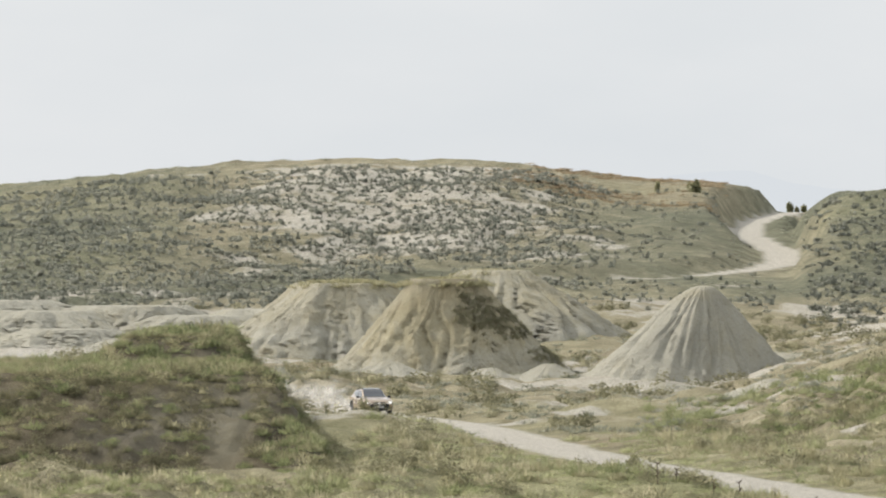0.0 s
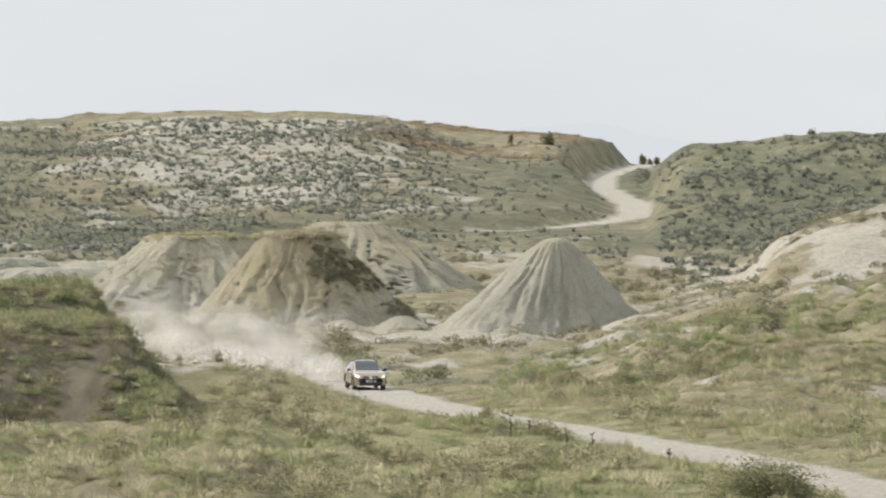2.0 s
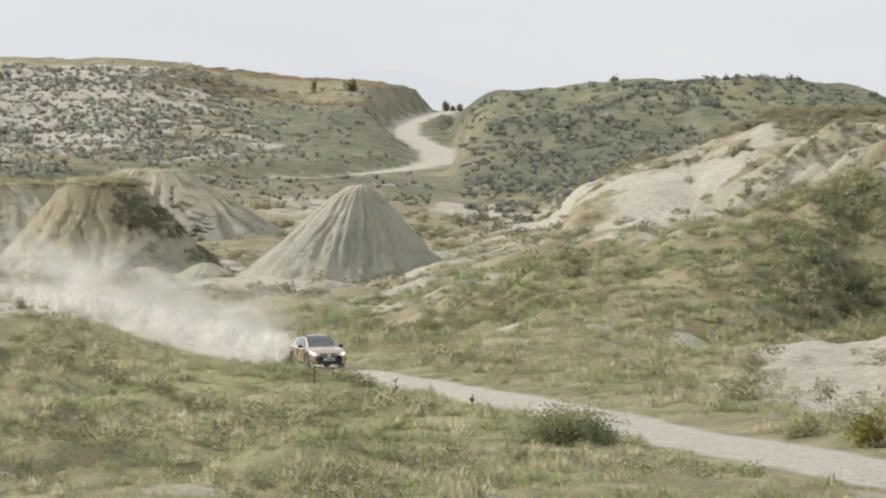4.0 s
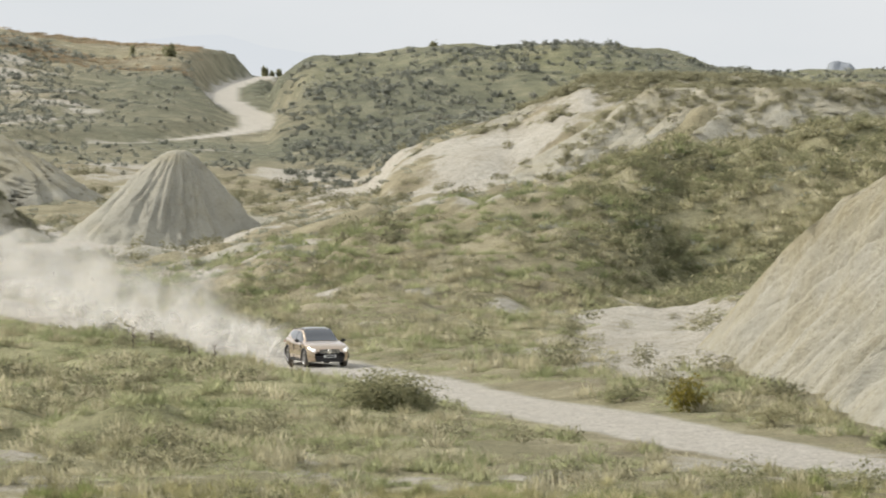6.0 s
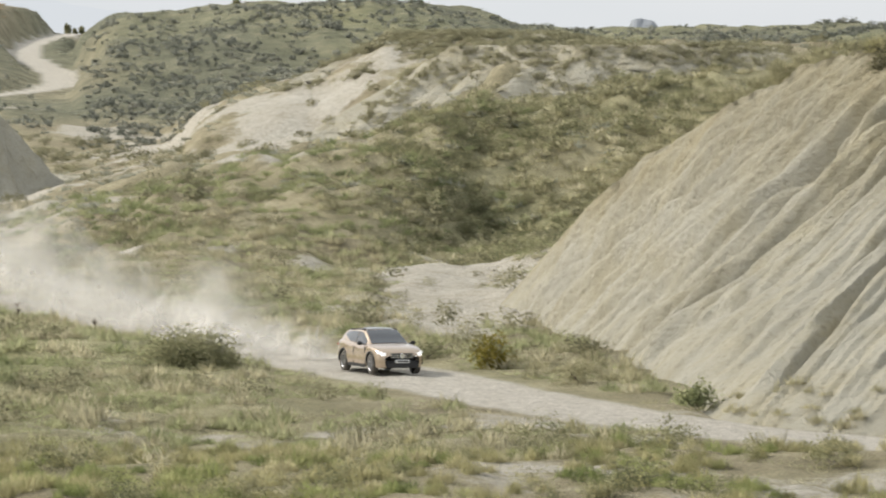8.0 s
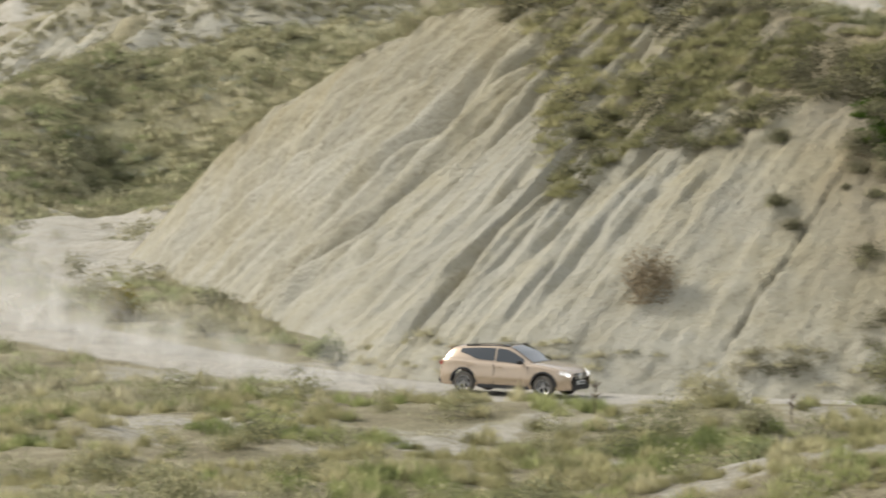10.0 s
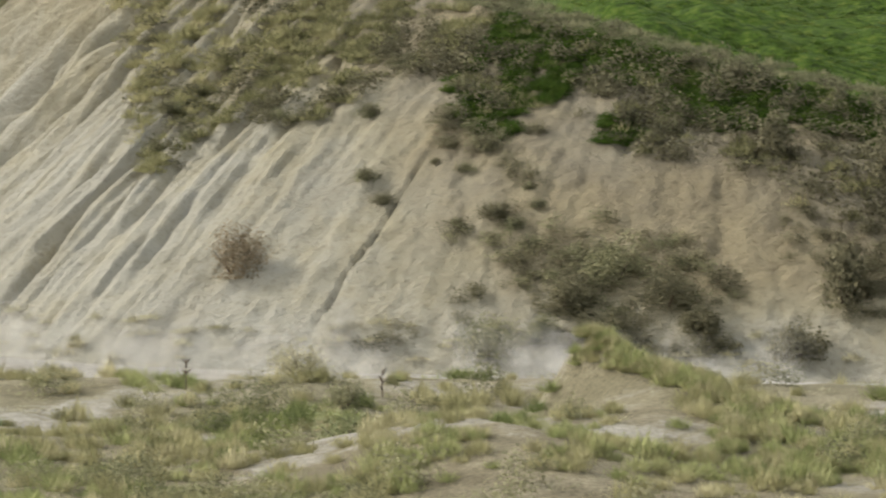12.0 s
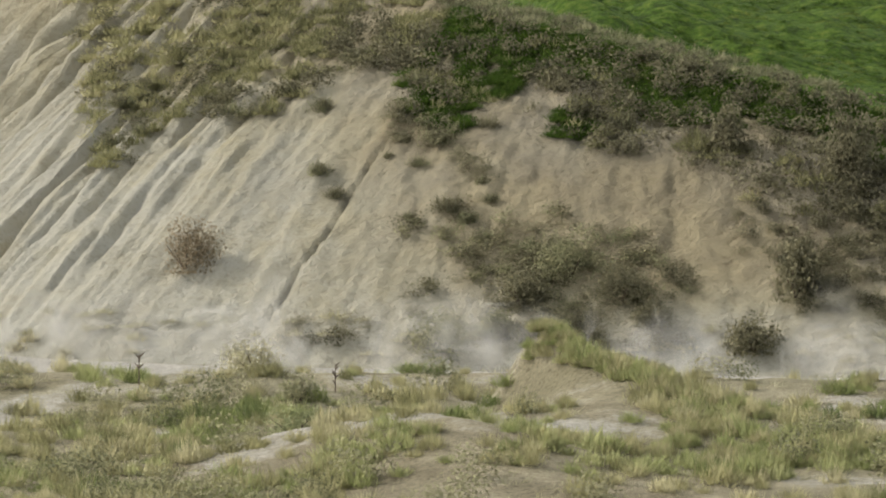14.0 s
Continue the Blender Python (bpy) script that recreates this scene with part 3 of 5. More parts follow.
# ---- the gullied cliff beside the road ----
CLIFF_FOOT = [(17.09, 235.38, 0.6), (17.58, 227.32, 0.6), (18.18, 217.24, 0.5), (19.27, 197.06, 0.4), (20.75, 178.8, 0.2), (24.91, 172.71, 0.1), (34.76, 169.47, 0.1), (44.49, 166.15, 0.1), (54.06, 162.76, 0.1), (64.37, 158.42, 0.1)]
CLIFF_CREST = [(17.38, 233.85, 1.0), (21.96, 220.91, 7.3), (28.61, 207.03, 11.9), (32.85, 200.32, 12.7), (35.8, 196.26, 12.2), (39.04, 192.07, 11.4), (42.93, 185.09, 10.2), (48.44, 179.58, 8.6), (55.13, 174.5, 6.9), (65.48, 168.74, 5.6)]
CLIFF_STOPS = [0, 0.07, 0.18, 0.34, 0.46, 0.56, 0.68, 0.79, 0.89, 1.0]


def cliff_point(s, q):
    """A point of the face: s runs along the foot, q up the slope."""
    s, q = np.asarray(s, float), np.asarray(q, float)
    foot = np.stack([table(s, list(zip(CLIFF_STOPS, [p[i] for p in CLIFF_FOOT]))) for i in range(3)], -1)
    crest = np.stack([table(s, list(zip(CLIFF_STOPS, [p[i] for p in CLIFF_CREST]))) for i in range(3)], -1)
    p = foot + (crest - foot) * q[..., None]
    along = crest - foot
    flat = np.stack((along[..., 0], along[..., 1], 0 * s), -1)
    run = np.linalg.norm(flat, axis=-1, keepdims=True) + 1e-6
    out = -flat / run * 0.75 + np.array((0, 0, 0.65))
    length = s * 78.0
    taper = smooth(0, 0.12, s)
    # rain gullies: wide flutes that split into thinner ones lower down, fainter on the far right
    wander = 1.6 * fbm(length / 9, q * 1.6, 3, 101) + 0.5 * fbm(length / 2.5, q * 4, 2, 102)
    def flute(width, seed, power):
        u = (length + wander * width * 0.5) / width + 0.9 * fbm(length / (3 * width), q * 1.5, 3, seed) + 0.25 * fbm(length / width, q * 5, 2, seed + 40)
        return 1 - np.abs((u % 1.0) * 2 - 1) ** power
    big, mid, thin = flute(3.6, 111, 1.6), flute(1.45, 112, 1.4), flute(0.55, 113, 1.2)
    sharpness = 0.2 + 0.8 * (1 - smooth(0.47, 0.63, s)) + 0.35 * (1 - smooth(0.3, 0.42, s))
    body = 0.75 * np.sin(np.pi * np.clip(q, 0, 1)) ** 0.8 * fbm(length / 14, q * 1.5, 3, 121)
    relief = sharpness * ((0.62 - 0.2 * smooth(0.36, 0.5, s)) * (big - 0.55) * (0.25 + 1.3 * value_noise(length / 6, q * 2, 115)) + 0.42 * (mid - 0.5) * (0.4 + 1.1 * value_noise(length / 3, q * 3, 116)) + 0.14 * (thin - 0.5)) * smooth(-0.05, 0.2, q) * (1 - 0.75 * smooth(0.75, 1.0, q))
    relief = relief + body + (0.20 - 0.09 * smooth(0.48, 0.6, s)) * 0.6 * fbm(length / 1.1, q * 4, 4, 122) + (0.10 + 0.06 * smooth(0.48, 0.6, s)) * 0.8 * fbm(length / 0.35, q * 26, 3, 123) + 0.16 * np.maximum(0, fbm(length / 0.9, q * 16, 3, 124)) * smooth(0.3, 0.7, q)
    crack = np.exp(-((length - 49.4 - 1.2 * q + 0.35 * fbm(q * 6, q * 0, 2, 131)) / 0.06) ** 2) * smooth(0.05, 0.15, q) * (1 - smooth(0.5, 0.6, q))
    relief = relief - 0.35 * crack
    swell = 0.9 * np.sin(np.pi * np.clip(q, 0, 1)) * smooth(0.4, 0.6, s)
    return p + out * ((relief + swell) * taper)[..., None]


def build_cliff():
    s, q = np.meshgrid(np.linspace(0, 1, 680), np.concatenate((np.linspace(-0.06, 1, 170), [1.03, 1.08])), indexing="ij")
    p = cliff_point(s, np.minimum(q, 1.0))
    over = np.clip(q - 1, 0, 1)[..., None]
    p = p + over * np.array((12.0, 26.0, -9.0))
    # paler low down and on the washed left flank, tan above
    # The right end is tan clay too, deepened to hold shade in its colour.
    warm = 0.12 + 0.58 * (0.4 + 0.6 * smooth(0.42, 0.56, s)) * smooth(0.35, 0.9, q + 0.2 * fbm(s * 40, q * 3, 3, 141)) + 0.62 * smooth(0.56, 0.74, s) * smooth(0.0, 0.3, q) + 0.15 * fbm(s * 60, q * 5, 3, 142)
    me = array_mesh("cliff", p.reshape(-1, 3), grid_faces(*s.shape)[:, ::-1], CLAY, True, warm=np.clip(warm, 0, 0.82))
    tagged(new("cliff", me), "tall pale clay cliff fluted by rain gullies", "cliff", kind="structure")
    return p[:, :170].reshape(-1, 3), s[:, :170].ravel(), q[:, :170].ravel()


CLIFF_AT, CLIFF_S, CLIFF_Q = build_cliff()


# ---- the grassy bluff left of the road ----
EARTH = clay_material("brown_earth", 0.5)


def bluff_z(x, y):
    right = table(y, [(240, -24.6), (266, -25.6), (280, -28.0), (298, -30.2), (312, -32)]) + 0.5 * fbm(y / 5, y * 0, 2, 201)
    front = 267.0 + 1.6 * fbm(x / 6, x * 0, 3, 202) + 1.2 * smooth(-30, -26, x)
    e = np.minimum(np.minimum((right + 0.4 - x) / 4.6, (y - front) / 23.0), ((292 + 20 * smooth(-38, -35, x)) - y) / 8.0)
    top = 5.15 + 1.25 * smooth(286, 292, y) * smooth(-28, -31, x) * smooth(-36.5, -34.5, x) + 0.18 * fbm(x / 5, y / 5, 3, 203) - 0.35 * smooth(-34, -60, x)
    flank = np.clip(e + 1, 0, 1)
    profile = 0.30 * smooth(0, 1, flank) + 0.70 * flank
    carve = (0.55 * np.abs(fbm(x / 2.6, y / 9, 3, 204)) + 0.25 * np.abs(fbm(x / 0.9, y / 4, 3, 205))) * 4 * flank * (1 - flank)
    low = ground_z(x, y) - 0.6
    return low + (top - low) * profile - carve * (flank < 1), flank


def build_bluff():
    x, y = np.meshgrid(np.linspace(-62, -20.5, 200), np.linspace(240, 326, 260), indexing="ij")
    z, flank = bluff_z(x, y)
    warm = 0.72 + 0.30 * fbm(x / 4, y / 6, 3, 211) - 0.5 * np.exp(-((x + 25.8) / 1.5) ** 2 - ((z - 2.3) / 1.6) ** 2)
    me = array_mesh("bluff", np.stack((x, y, z), -1).reshape(-1, 3), grid_faces(*x.shape), EARTH, True, warm=np.clip(warm, 0, 0.9))
    tagged(new("bluff", me), "steep brown earth bluff with a grassy top", "bluff", kind="structure")


build_bluff()


# ---- plants ----
rng = np.random.default_rng(7)


def tuft_shape(blades, radius, height, width, seed):
    """A domed tussock: fine blades that arch outward from a tight root, as triangles."""
    g = np.random.default_rng(seed)
    a = g.uniform(0, 2 * np.pi, blades)
    lift = g.uniform(0.0, 1.0, blades) ** 0.8
    tilt = np.arccos(np.clip(lift, 0, 1)) * 0.96
    lump = 0.82 + 0.2 * np.sin(a * 2 + seed) + 0.12 * np.sin(a * 5 + 2 * seed)
    out, up = np.sin(tilt) * lump, np.cos(tilt) * lump
    reach = g.uniform(0.70, 1.06, blades)
    tip = np.stack((radius * 1.15 * out * reach * np.cos(a), radius * 1.15 * out * reach * np.sin(a), height * (0.12 + 1.0 * up) * reach), -1)
    start = g.uniform(0.35, 0.80, blades)
    b = a + g.normal(0, 0.5, blades)
    sway = g.normal(0, 0.14 * radius, (blades, 2))
    root = np.stack((tip[:, 0] * start + sway[:, 0], tip[:, 1] * start + sway[:, 1], tip[:, 2] * start * 0.75 - 0.06), -1)
    side = np.stack((-np.sin(b), np.cos(b), 0.3 * np.sin(3 * b)), -1) * width * g.uniform(0.6, 1.4, blades)[:, None]
    return np.stack((root - side, root + side, tip), 1)


def dome_normals(shape, seed, loose=0.5):
    """For each blade or leaf a normal that follows the rounded outline of its plant."""
    g = np.random.default_rng(seed)
    c = shape.mean(1)
    size = np.abs(c).max(0) + 1e-6
    out = c / size * np.array((0.9, 0.9, 0.9)) + np.array((0, 0, 0.5))
    out = out / (np.linalg.norm(out, axis=1)[:, None] + 1e-6)
    out = out + g.normal(0, loose, out.shape)
    return out / (np.linalg.norm(out, axis=1)[:, None] + 1e-6)


def shrub_shape(leaves, leaf, seed, lumps=7):
    """A rounded bush of unit radius: lumps of small leaves with gaps between them."""
    g = np.random.default_rng(seed)
    c = g.normal(0, 1, (lumps, 3))
    c = c / np.linalg.norm(c, axis=1)[:, None] * g.uniform(0.2, 0.62, lumps)[:, None]
    c[:, 2] = np.abs(c[:, 2]) * 0.9 + 0.12
    size = g.uniform(0.3, 0.5, lumps)
    k = g.integers(0, lumps, leaves)
    d = g.normal(0, 1, (leaves, 3))
    d /= np.linalg.norm(d, axis=1)[:, None]
    p = c[k] + d * (size[k] * g.uniform(0, 1.0, leaves) ** 0.45)[:, None]
    p[:, 2] = np.maximum(p[:, 2], 0.0)
    u, v = g.normal(0, 1, (leaves, 3)), g.normal(0, 1, (leaves, 3))
    u /= np.linalg.norm(u, axis=1)[:, None]
    v /= np.linalg.norm(v, axis=1)[:, None]
    return np.stack((p - u * leaf, p + u * leaf, p + v * leaf * 1.7), 1)


def planted(name, shapes, places, scale, tall, tint, material, seed=3):
    """All plants of one kind as one mesh."""
    g = np.random.default_rng(seed)
    places, scale, tall, tint = (np.asarray(a, float) for a in (places, scale, tall, tint))
    which = g.integers(0, len(shapes), len(places))
    verts, tints, domes = [], [], []
    for i, shape in enumerate(shapes):
        m = which == i
        if not m.any():
            continue
        a = g.uniform(0, 2 * np.pi, m.sum())
        c, s = np.cos(a)[:, None, None], np.sin(a)[:, None, None]
        k, h = scale[m][:, None, None], tall[m][:, None, None]
        x, y, z = shape[None, :, :, 0] * k, shape[None, :, :, 1] * k, shape[None, :, :, 2] * h
        v = np.stack((x * c - y * s, x * s + y * c, z), -1) + places[m][:, None, None, :]
        verts.append(v.reshape(-1, 3))
        tints.append(np.repeat(tint[m], shape.shape[0] * 3))
        d = dome_normals(shape, seed + i)[None]
        d = np.stack((d[..., 0] * c[..., 0] - d[..., 1] * s[..., 0], d[..., 0] * s[..., 0] + d[..., 1] * c[..., 0], d[..., 2] + 0 * c[..., 0]), -1)
        domes.append(np.repeat(d.reshape(-1, 3), 3, 0))
    v = np.concatenate(verts)
    return array_mesh(name, v, np.arange(len(v)).reshape(-1, 3), material, False, tint=np.concatenate(tints), dome=np.concatenate(domes))


def surface(x, y):
    z = ground_z(x, y)
    m = (x > -62) & (x < -21) & (y > 246) & (y < 326)
    if m.any():
        z[m] = np.maximum(z[m], bluff_z(x[m], y[m])[0])
    return z


def scatter(count, b0, b1, d0, d1, keep):
    """Random places between two bearings and distances, kept with the chance keep(x, y, z, clay, field, track)."""
    d = np.sqrt(rng.uniform(d0 ** 2, d1 ** 2, count))
    b = np.radians(rng.uniform(b0, b1, count))
    x, y = d * np.sin(b), d * np.cos(b)
    z = surface(x, y)
    clay, field, track = covers(x, y, z)
    on_cliff = (np.degrees(b) > 4.2) & (d > table(np.degrees(b), [(4.15, 235), (4.77, 217.5), (5.57, 198), (6.6, 180), (8.2, 174), (11.6, 172.5), (20, 172)])) & (d < table(np.degrees(b), PLATEAU["dist"]) - 0.5)
    on_cliff |= (x < -22) & (x > -62) & (y > 238) & (y < 318)
    on_cliff |= near_road(x, y)[0] < 2.2 + 0.9 * smooth(0.5, 3, np.degrees(b)) + rng.exponential(0.25, count)
    ok = (rng.uniform(0, 1, count) < keep(x, y, z, clay, field, track)) & (track < 0.12) & ~on_cliff
    return np.stack((x, y, z), -1)[ok], clay[ok]


def clumps(x, y, size, seed, lo=-0.25, hi=0.35):
    return smooth(lo, hi, fbm(x / size, y / size, 3, seed))


TUFTS = [tuft_shape(245, 0.46, 0.40, 0.0105, k) for k in range(6)]
MID_TUFTS = [tuft_shape(100, 0.54, 0.40, 0.0175, 20 + k) for k in range(6)]
FAR_TUFTS = [tuft_shape(34, 0.7, 0.45, 0.045, 40 + k) for k in range(5)]
BUSHES = [shrub_shape(380, 0.037, 60 + k) for k in range(6)]
MID_BUSHES = [shrub_shape(150, 0.06, 70 + k) for k in range(6)]
VALLEY_BUSHES = [shrub_shape(100, 0.088, 85 + k, 6) for k in range(6)]
HILL_BUSHES = [shrub_shape(28, 0.225, 75 + k, 4) for k in range(6)]
FAR_BUSHES = [shrub_shape(34, 0.24, 80 + k, 4) for k in range(6)]


def stuff(name, label, mesh, category):
    return tagged(new(name, mesh), label, category, kind="stuff")


def sow(name, label, shapes, material, count, area, keep, size, height, tone, seed, category="grass"):
    at, _ = scatter(count, *area, keep)
    g = np.random.default_rng(seed)
    n = len(at)
    k = np.clip(np.exp(g.normal(0, 0.26, n)), 0.5, 1.5)
    tint = np.clip(tone + 0.30 * fbm(at[:, 0] / 9, at[:, 1] / 9, 3, seed) + g.normal(0, 0.27, n), 0, 1)
    stuff(name, label, planted(name, shapes, at, size * k, height * k * g.uniform(0.8, 1.25, n), tint, material, seed), category)


bare = lambda clay, a=0.25, b=0.75: 1 - smooth(a, b, clay)
# Far scrub and grass: leaf colours paled and greyed to paint in distance haze.
HAZED_SCRUB = leaf_material("hazed_scrub_leaves", (0.235, 0.25, 0.205), (0.345, 0.355, 0.29), (0.46, 0.45, 0.36))
PALE_GRASS = leaf_material("hazed_grass_blades", (0.30, 0.315, 0.235), (0.40, 0.405, 0.305), (0.49, 0.48, 0.37))
VALLEY_SCRUB = leaf_material("valley_scrub_leaves", (0.26, 0.25, 0.145), (0.42, 0.40, 0.24), (0.54, 0.50, 0.32))
verge = lambda x, y, a=2.5, b=9.0: 0.12 + 0.88 * smooth(a, b, near_road(x, y)[0])
CROP = leaf_material("young_crop", (0.04, 0.075, 0.006), (0.085, 0.15, 0.013), (0.20, 0.24, 0.045))
bald = lambda x, y: 1 - 0.95 * np.exp(-((x - 32.6) / 1.5) ** 2 - ((y - 138.6) / 3.4) ** 2)
NEAR_DRY = leaf_material("near_tussock_blades", (0.27, 0.265, 0.115), (0.55, 0.515, 0.24), (0.74, 0.68, 0.39))
NEAR_FRESH = leaf_material("near_fresh_blades", (0.19, 0.235, 0.075), (0.40, 0.44, 0.15), (0.60, 0.60, 0.27))
sow("tussock_grass", "dry olive tussock grass on the near slope", TUFTS, NEAR_DRY, 6000, (-2.5, 17.5, 118, 166),
    lambda x, y, z, c, f, t: (0.08 + 0.6 * clumps(x, y, 2.6, 301, -0.08, 0.3)) * (0.4 + 0.6 * bare(c)) * bald(x, y) * verge(x, y, 3, 12), 0.92, 0.95, 0.6, 401)
sow("green_grass", "fresh green grass clumps on the near slope", TUFTS, NEAR_FRESH, 4000, (-2.5, 17.5, 112, 166),
    lambda x, y, z, c, f, t: clumps(x, y, 3.0, 302, 0.0, 0.35) * bare(c) * bald(x, y) * verge(x, y, 3, 12), 1.1, 0.95, 0.5, 402)
sow("low_scrub", "low grey-green scrub on the near slope", BUSHES, SCRUB, 1300, (-2.5, 17.5, 112, 166),
    lambda x, y, z, c, f, t: clumps(x, y, 4.0, 303, 0.05, 0.35) * (0.3 + 0.7 * bare(c)) * bald(x, y) * verge(x, y, 3, 12), 0.95, 0.8, 0.64, 403, "scrub")
sow("straw", "thin dry straw between the tussocks", [tuft_shape(40, 0.7, 0.20, 0.010, 90 + k) for k in range(5)], DRY_GRASS, 3600, (-2.5, 17.5, 112, 190),
    lambda x, y, z, c, f, t: 0.06 + 0.25 * bare(c), 1.0, 1.0, 0.65, 414)
sow("meadow_grass", "long soft grass beside the gravel track", MID_TUFTS, DRY_GRASS, 9000, (-9, 7.2, 160, 300),
    lambda x, y, z, c, f, t: (0.10 + 0.90 * clumps(x, y, 3.2, 304, -0.15, 0.35)) * bare(c, 0.3, 0.7) * verge(x, y), 1.12, 1.1, 0.74, 404)
sow("meadow_green", "fresh green grass in the hollow", MID_TUFTS, FRESH_GRASS, 6500, (-9, 7, 166, 310),
    lambda x, y, z, c, f, t: clumps(x, y, 6.0, 305, -0.05, 0.4) * bare(c) * verge(x, y), 1.15, 1.0, 0.82, 405)
sow("meadow_turf", "low turf between the taller grass", [tuft_shape(56, 0.85, 0.22, 0.013, 95 + k) for k in range(5)], FRESH_GRASS, 6500, (-9, 7, 166, 300),
    lambda x, y, z, c, f, t: 0.6 * bare(c, 0.35, 0.7), 1.1, 1.0, 0.72, 416)
sow("meadow_scrub", "scattered low scrub beside the track", MID_BUSHES, VALLEY_SCRUB, 4200, (-9, 7.2, 166, 300),
    lambda x, y, z, c, f, t: clumps(x, y, 5.0, 306, 0.0, 0.35) * (0.35 + 0.65 * bare(c)) * verge(x, y), 0.85, 0.7, 0.22, 406, "scrub")
sow("valley_grass", "straw-coloured grass on the valley floor", FAR_TUFTS, PALE_GRASS, 9000, (-10, 8, 300, 480),
    lambda x, y, z, c, f, t: (0.1 + 0.9 * clumps(x, y, 5.0, 307)) * bare(c, 0.3, 0.65), 0.9, 0.7, 0.45, 407)
sow("valley_scrub", "olive-brown scrub on the valley floor", VALLEY_BUSHES, VALLEY_SCRUB, 8000, (-10, 9, 300, 500),
    lambda x, y, z, c, f, t: clumps(x, y, 6.0, 308, 0.0, 0.45) * (0.25 + 0.75 * bare(c, 0.3, 0.8)), 0.9, 0.7, 0.2, 408, "scrub")
open_road = lambda x, y: 1 - 0.45 * np.exp(-((x + 4) / 9) ** 2) * smooth(535, 560, y)
sow("hill_scrub", "grey-green scrub dotted over the hillside", HILL_BUSHES, HAZED_SCRUB, 18000, (-10.5, -0.2, 500, 674),
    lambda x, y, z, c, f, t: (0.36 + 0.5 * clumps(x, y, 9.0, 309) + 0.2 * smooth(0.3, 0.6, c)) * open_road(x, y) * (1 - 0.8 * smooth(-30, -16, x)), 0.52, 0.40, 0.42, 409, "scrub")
sow("ridge_scrub", "olive scrub over the far ridge", HILL_BUSHES, HAZED_SCRUB, 9500, (0.1, 9, 480, 622),
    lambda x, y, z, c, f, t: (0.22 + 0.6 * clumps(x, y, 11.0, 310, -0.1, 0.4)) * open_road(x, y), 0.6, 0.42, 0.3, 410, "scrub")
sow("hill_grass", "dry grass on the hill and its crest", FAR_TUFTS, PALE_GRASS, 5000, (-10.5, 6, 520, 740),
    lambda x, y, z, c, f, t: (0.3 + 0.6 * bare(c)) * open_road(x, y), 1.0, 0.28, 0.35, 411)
sow("tan_grass", "brown dry grass on the hill's shoulder", FAR_TUFTS, leaf_material("tan_grass_blades", (0.33, 0.26, 0.16), (0.43, 0.34, 0.21), (0.52, 0.42, 0.27)), 6500, (-3.2, -0.7, 645, 735),
    lambda x, y, z, c, f, t: 0.85 * smooth(-3.2, -2.4, np.degrees(np.arctan2(x, y))) * clumps(x, y, 22, 317, -0.4, 0.2), 1.1, 0.45, 0.5, 417)
sow("field_grass", "bright green young crop above the cliff", FAR_TUFTS, CROP, 6000, (11.5, 18.5, 190, 300),
    lambda x, y, z, c, f, t: f * (0.35 + 0.65 * clumps(x, y, 5, 312)), 0.55, 0.35, 0.5, 412)
sow("slope_thicket", "dense green thicket on the shaded slope", MID_BUSHES, SCRUB, 2000, (3.0, 7.8, 280, 345),
    lambda x, y, z, c, f, t: (0.15 + 0.8 * clumps(x, y, 5, 311, -0.2, 0.3)) * bare(c, 0.4, 0.8) * smooth(2.4, 4.4, np.degrees(np.arctan2(x, y))), 0.85, 0.65, 0.4, 413, "scrub")
sow("slope_turf", "uneven grass on the slope across the track", MID_TUFTS, FRESH_GRASS, 2600, (-1.5, 4.6, 292, 350),
    lambda x, y, z, c, f, t: (0.12 + 0.7 * clumps(x, y, 4.5, 318, -0.15, 0.3)) * bare(c, 0.35, 0.8), 1.2, 0.9, 0.5, 418)
sow("slope_grass", "tall dry grass among the thicket", FAR_TUFTS, DRY_GRASS, 4200, (2.5, 8.5, 285, 350),
    lambda x, y, z, c, f, t: 0.85 * bare(c, 0.4, 0.8) * smooth(2.0, 4.2, np.degrees(np.arctan2(x, y))), 0.9, 0.95, 0.4, 415)


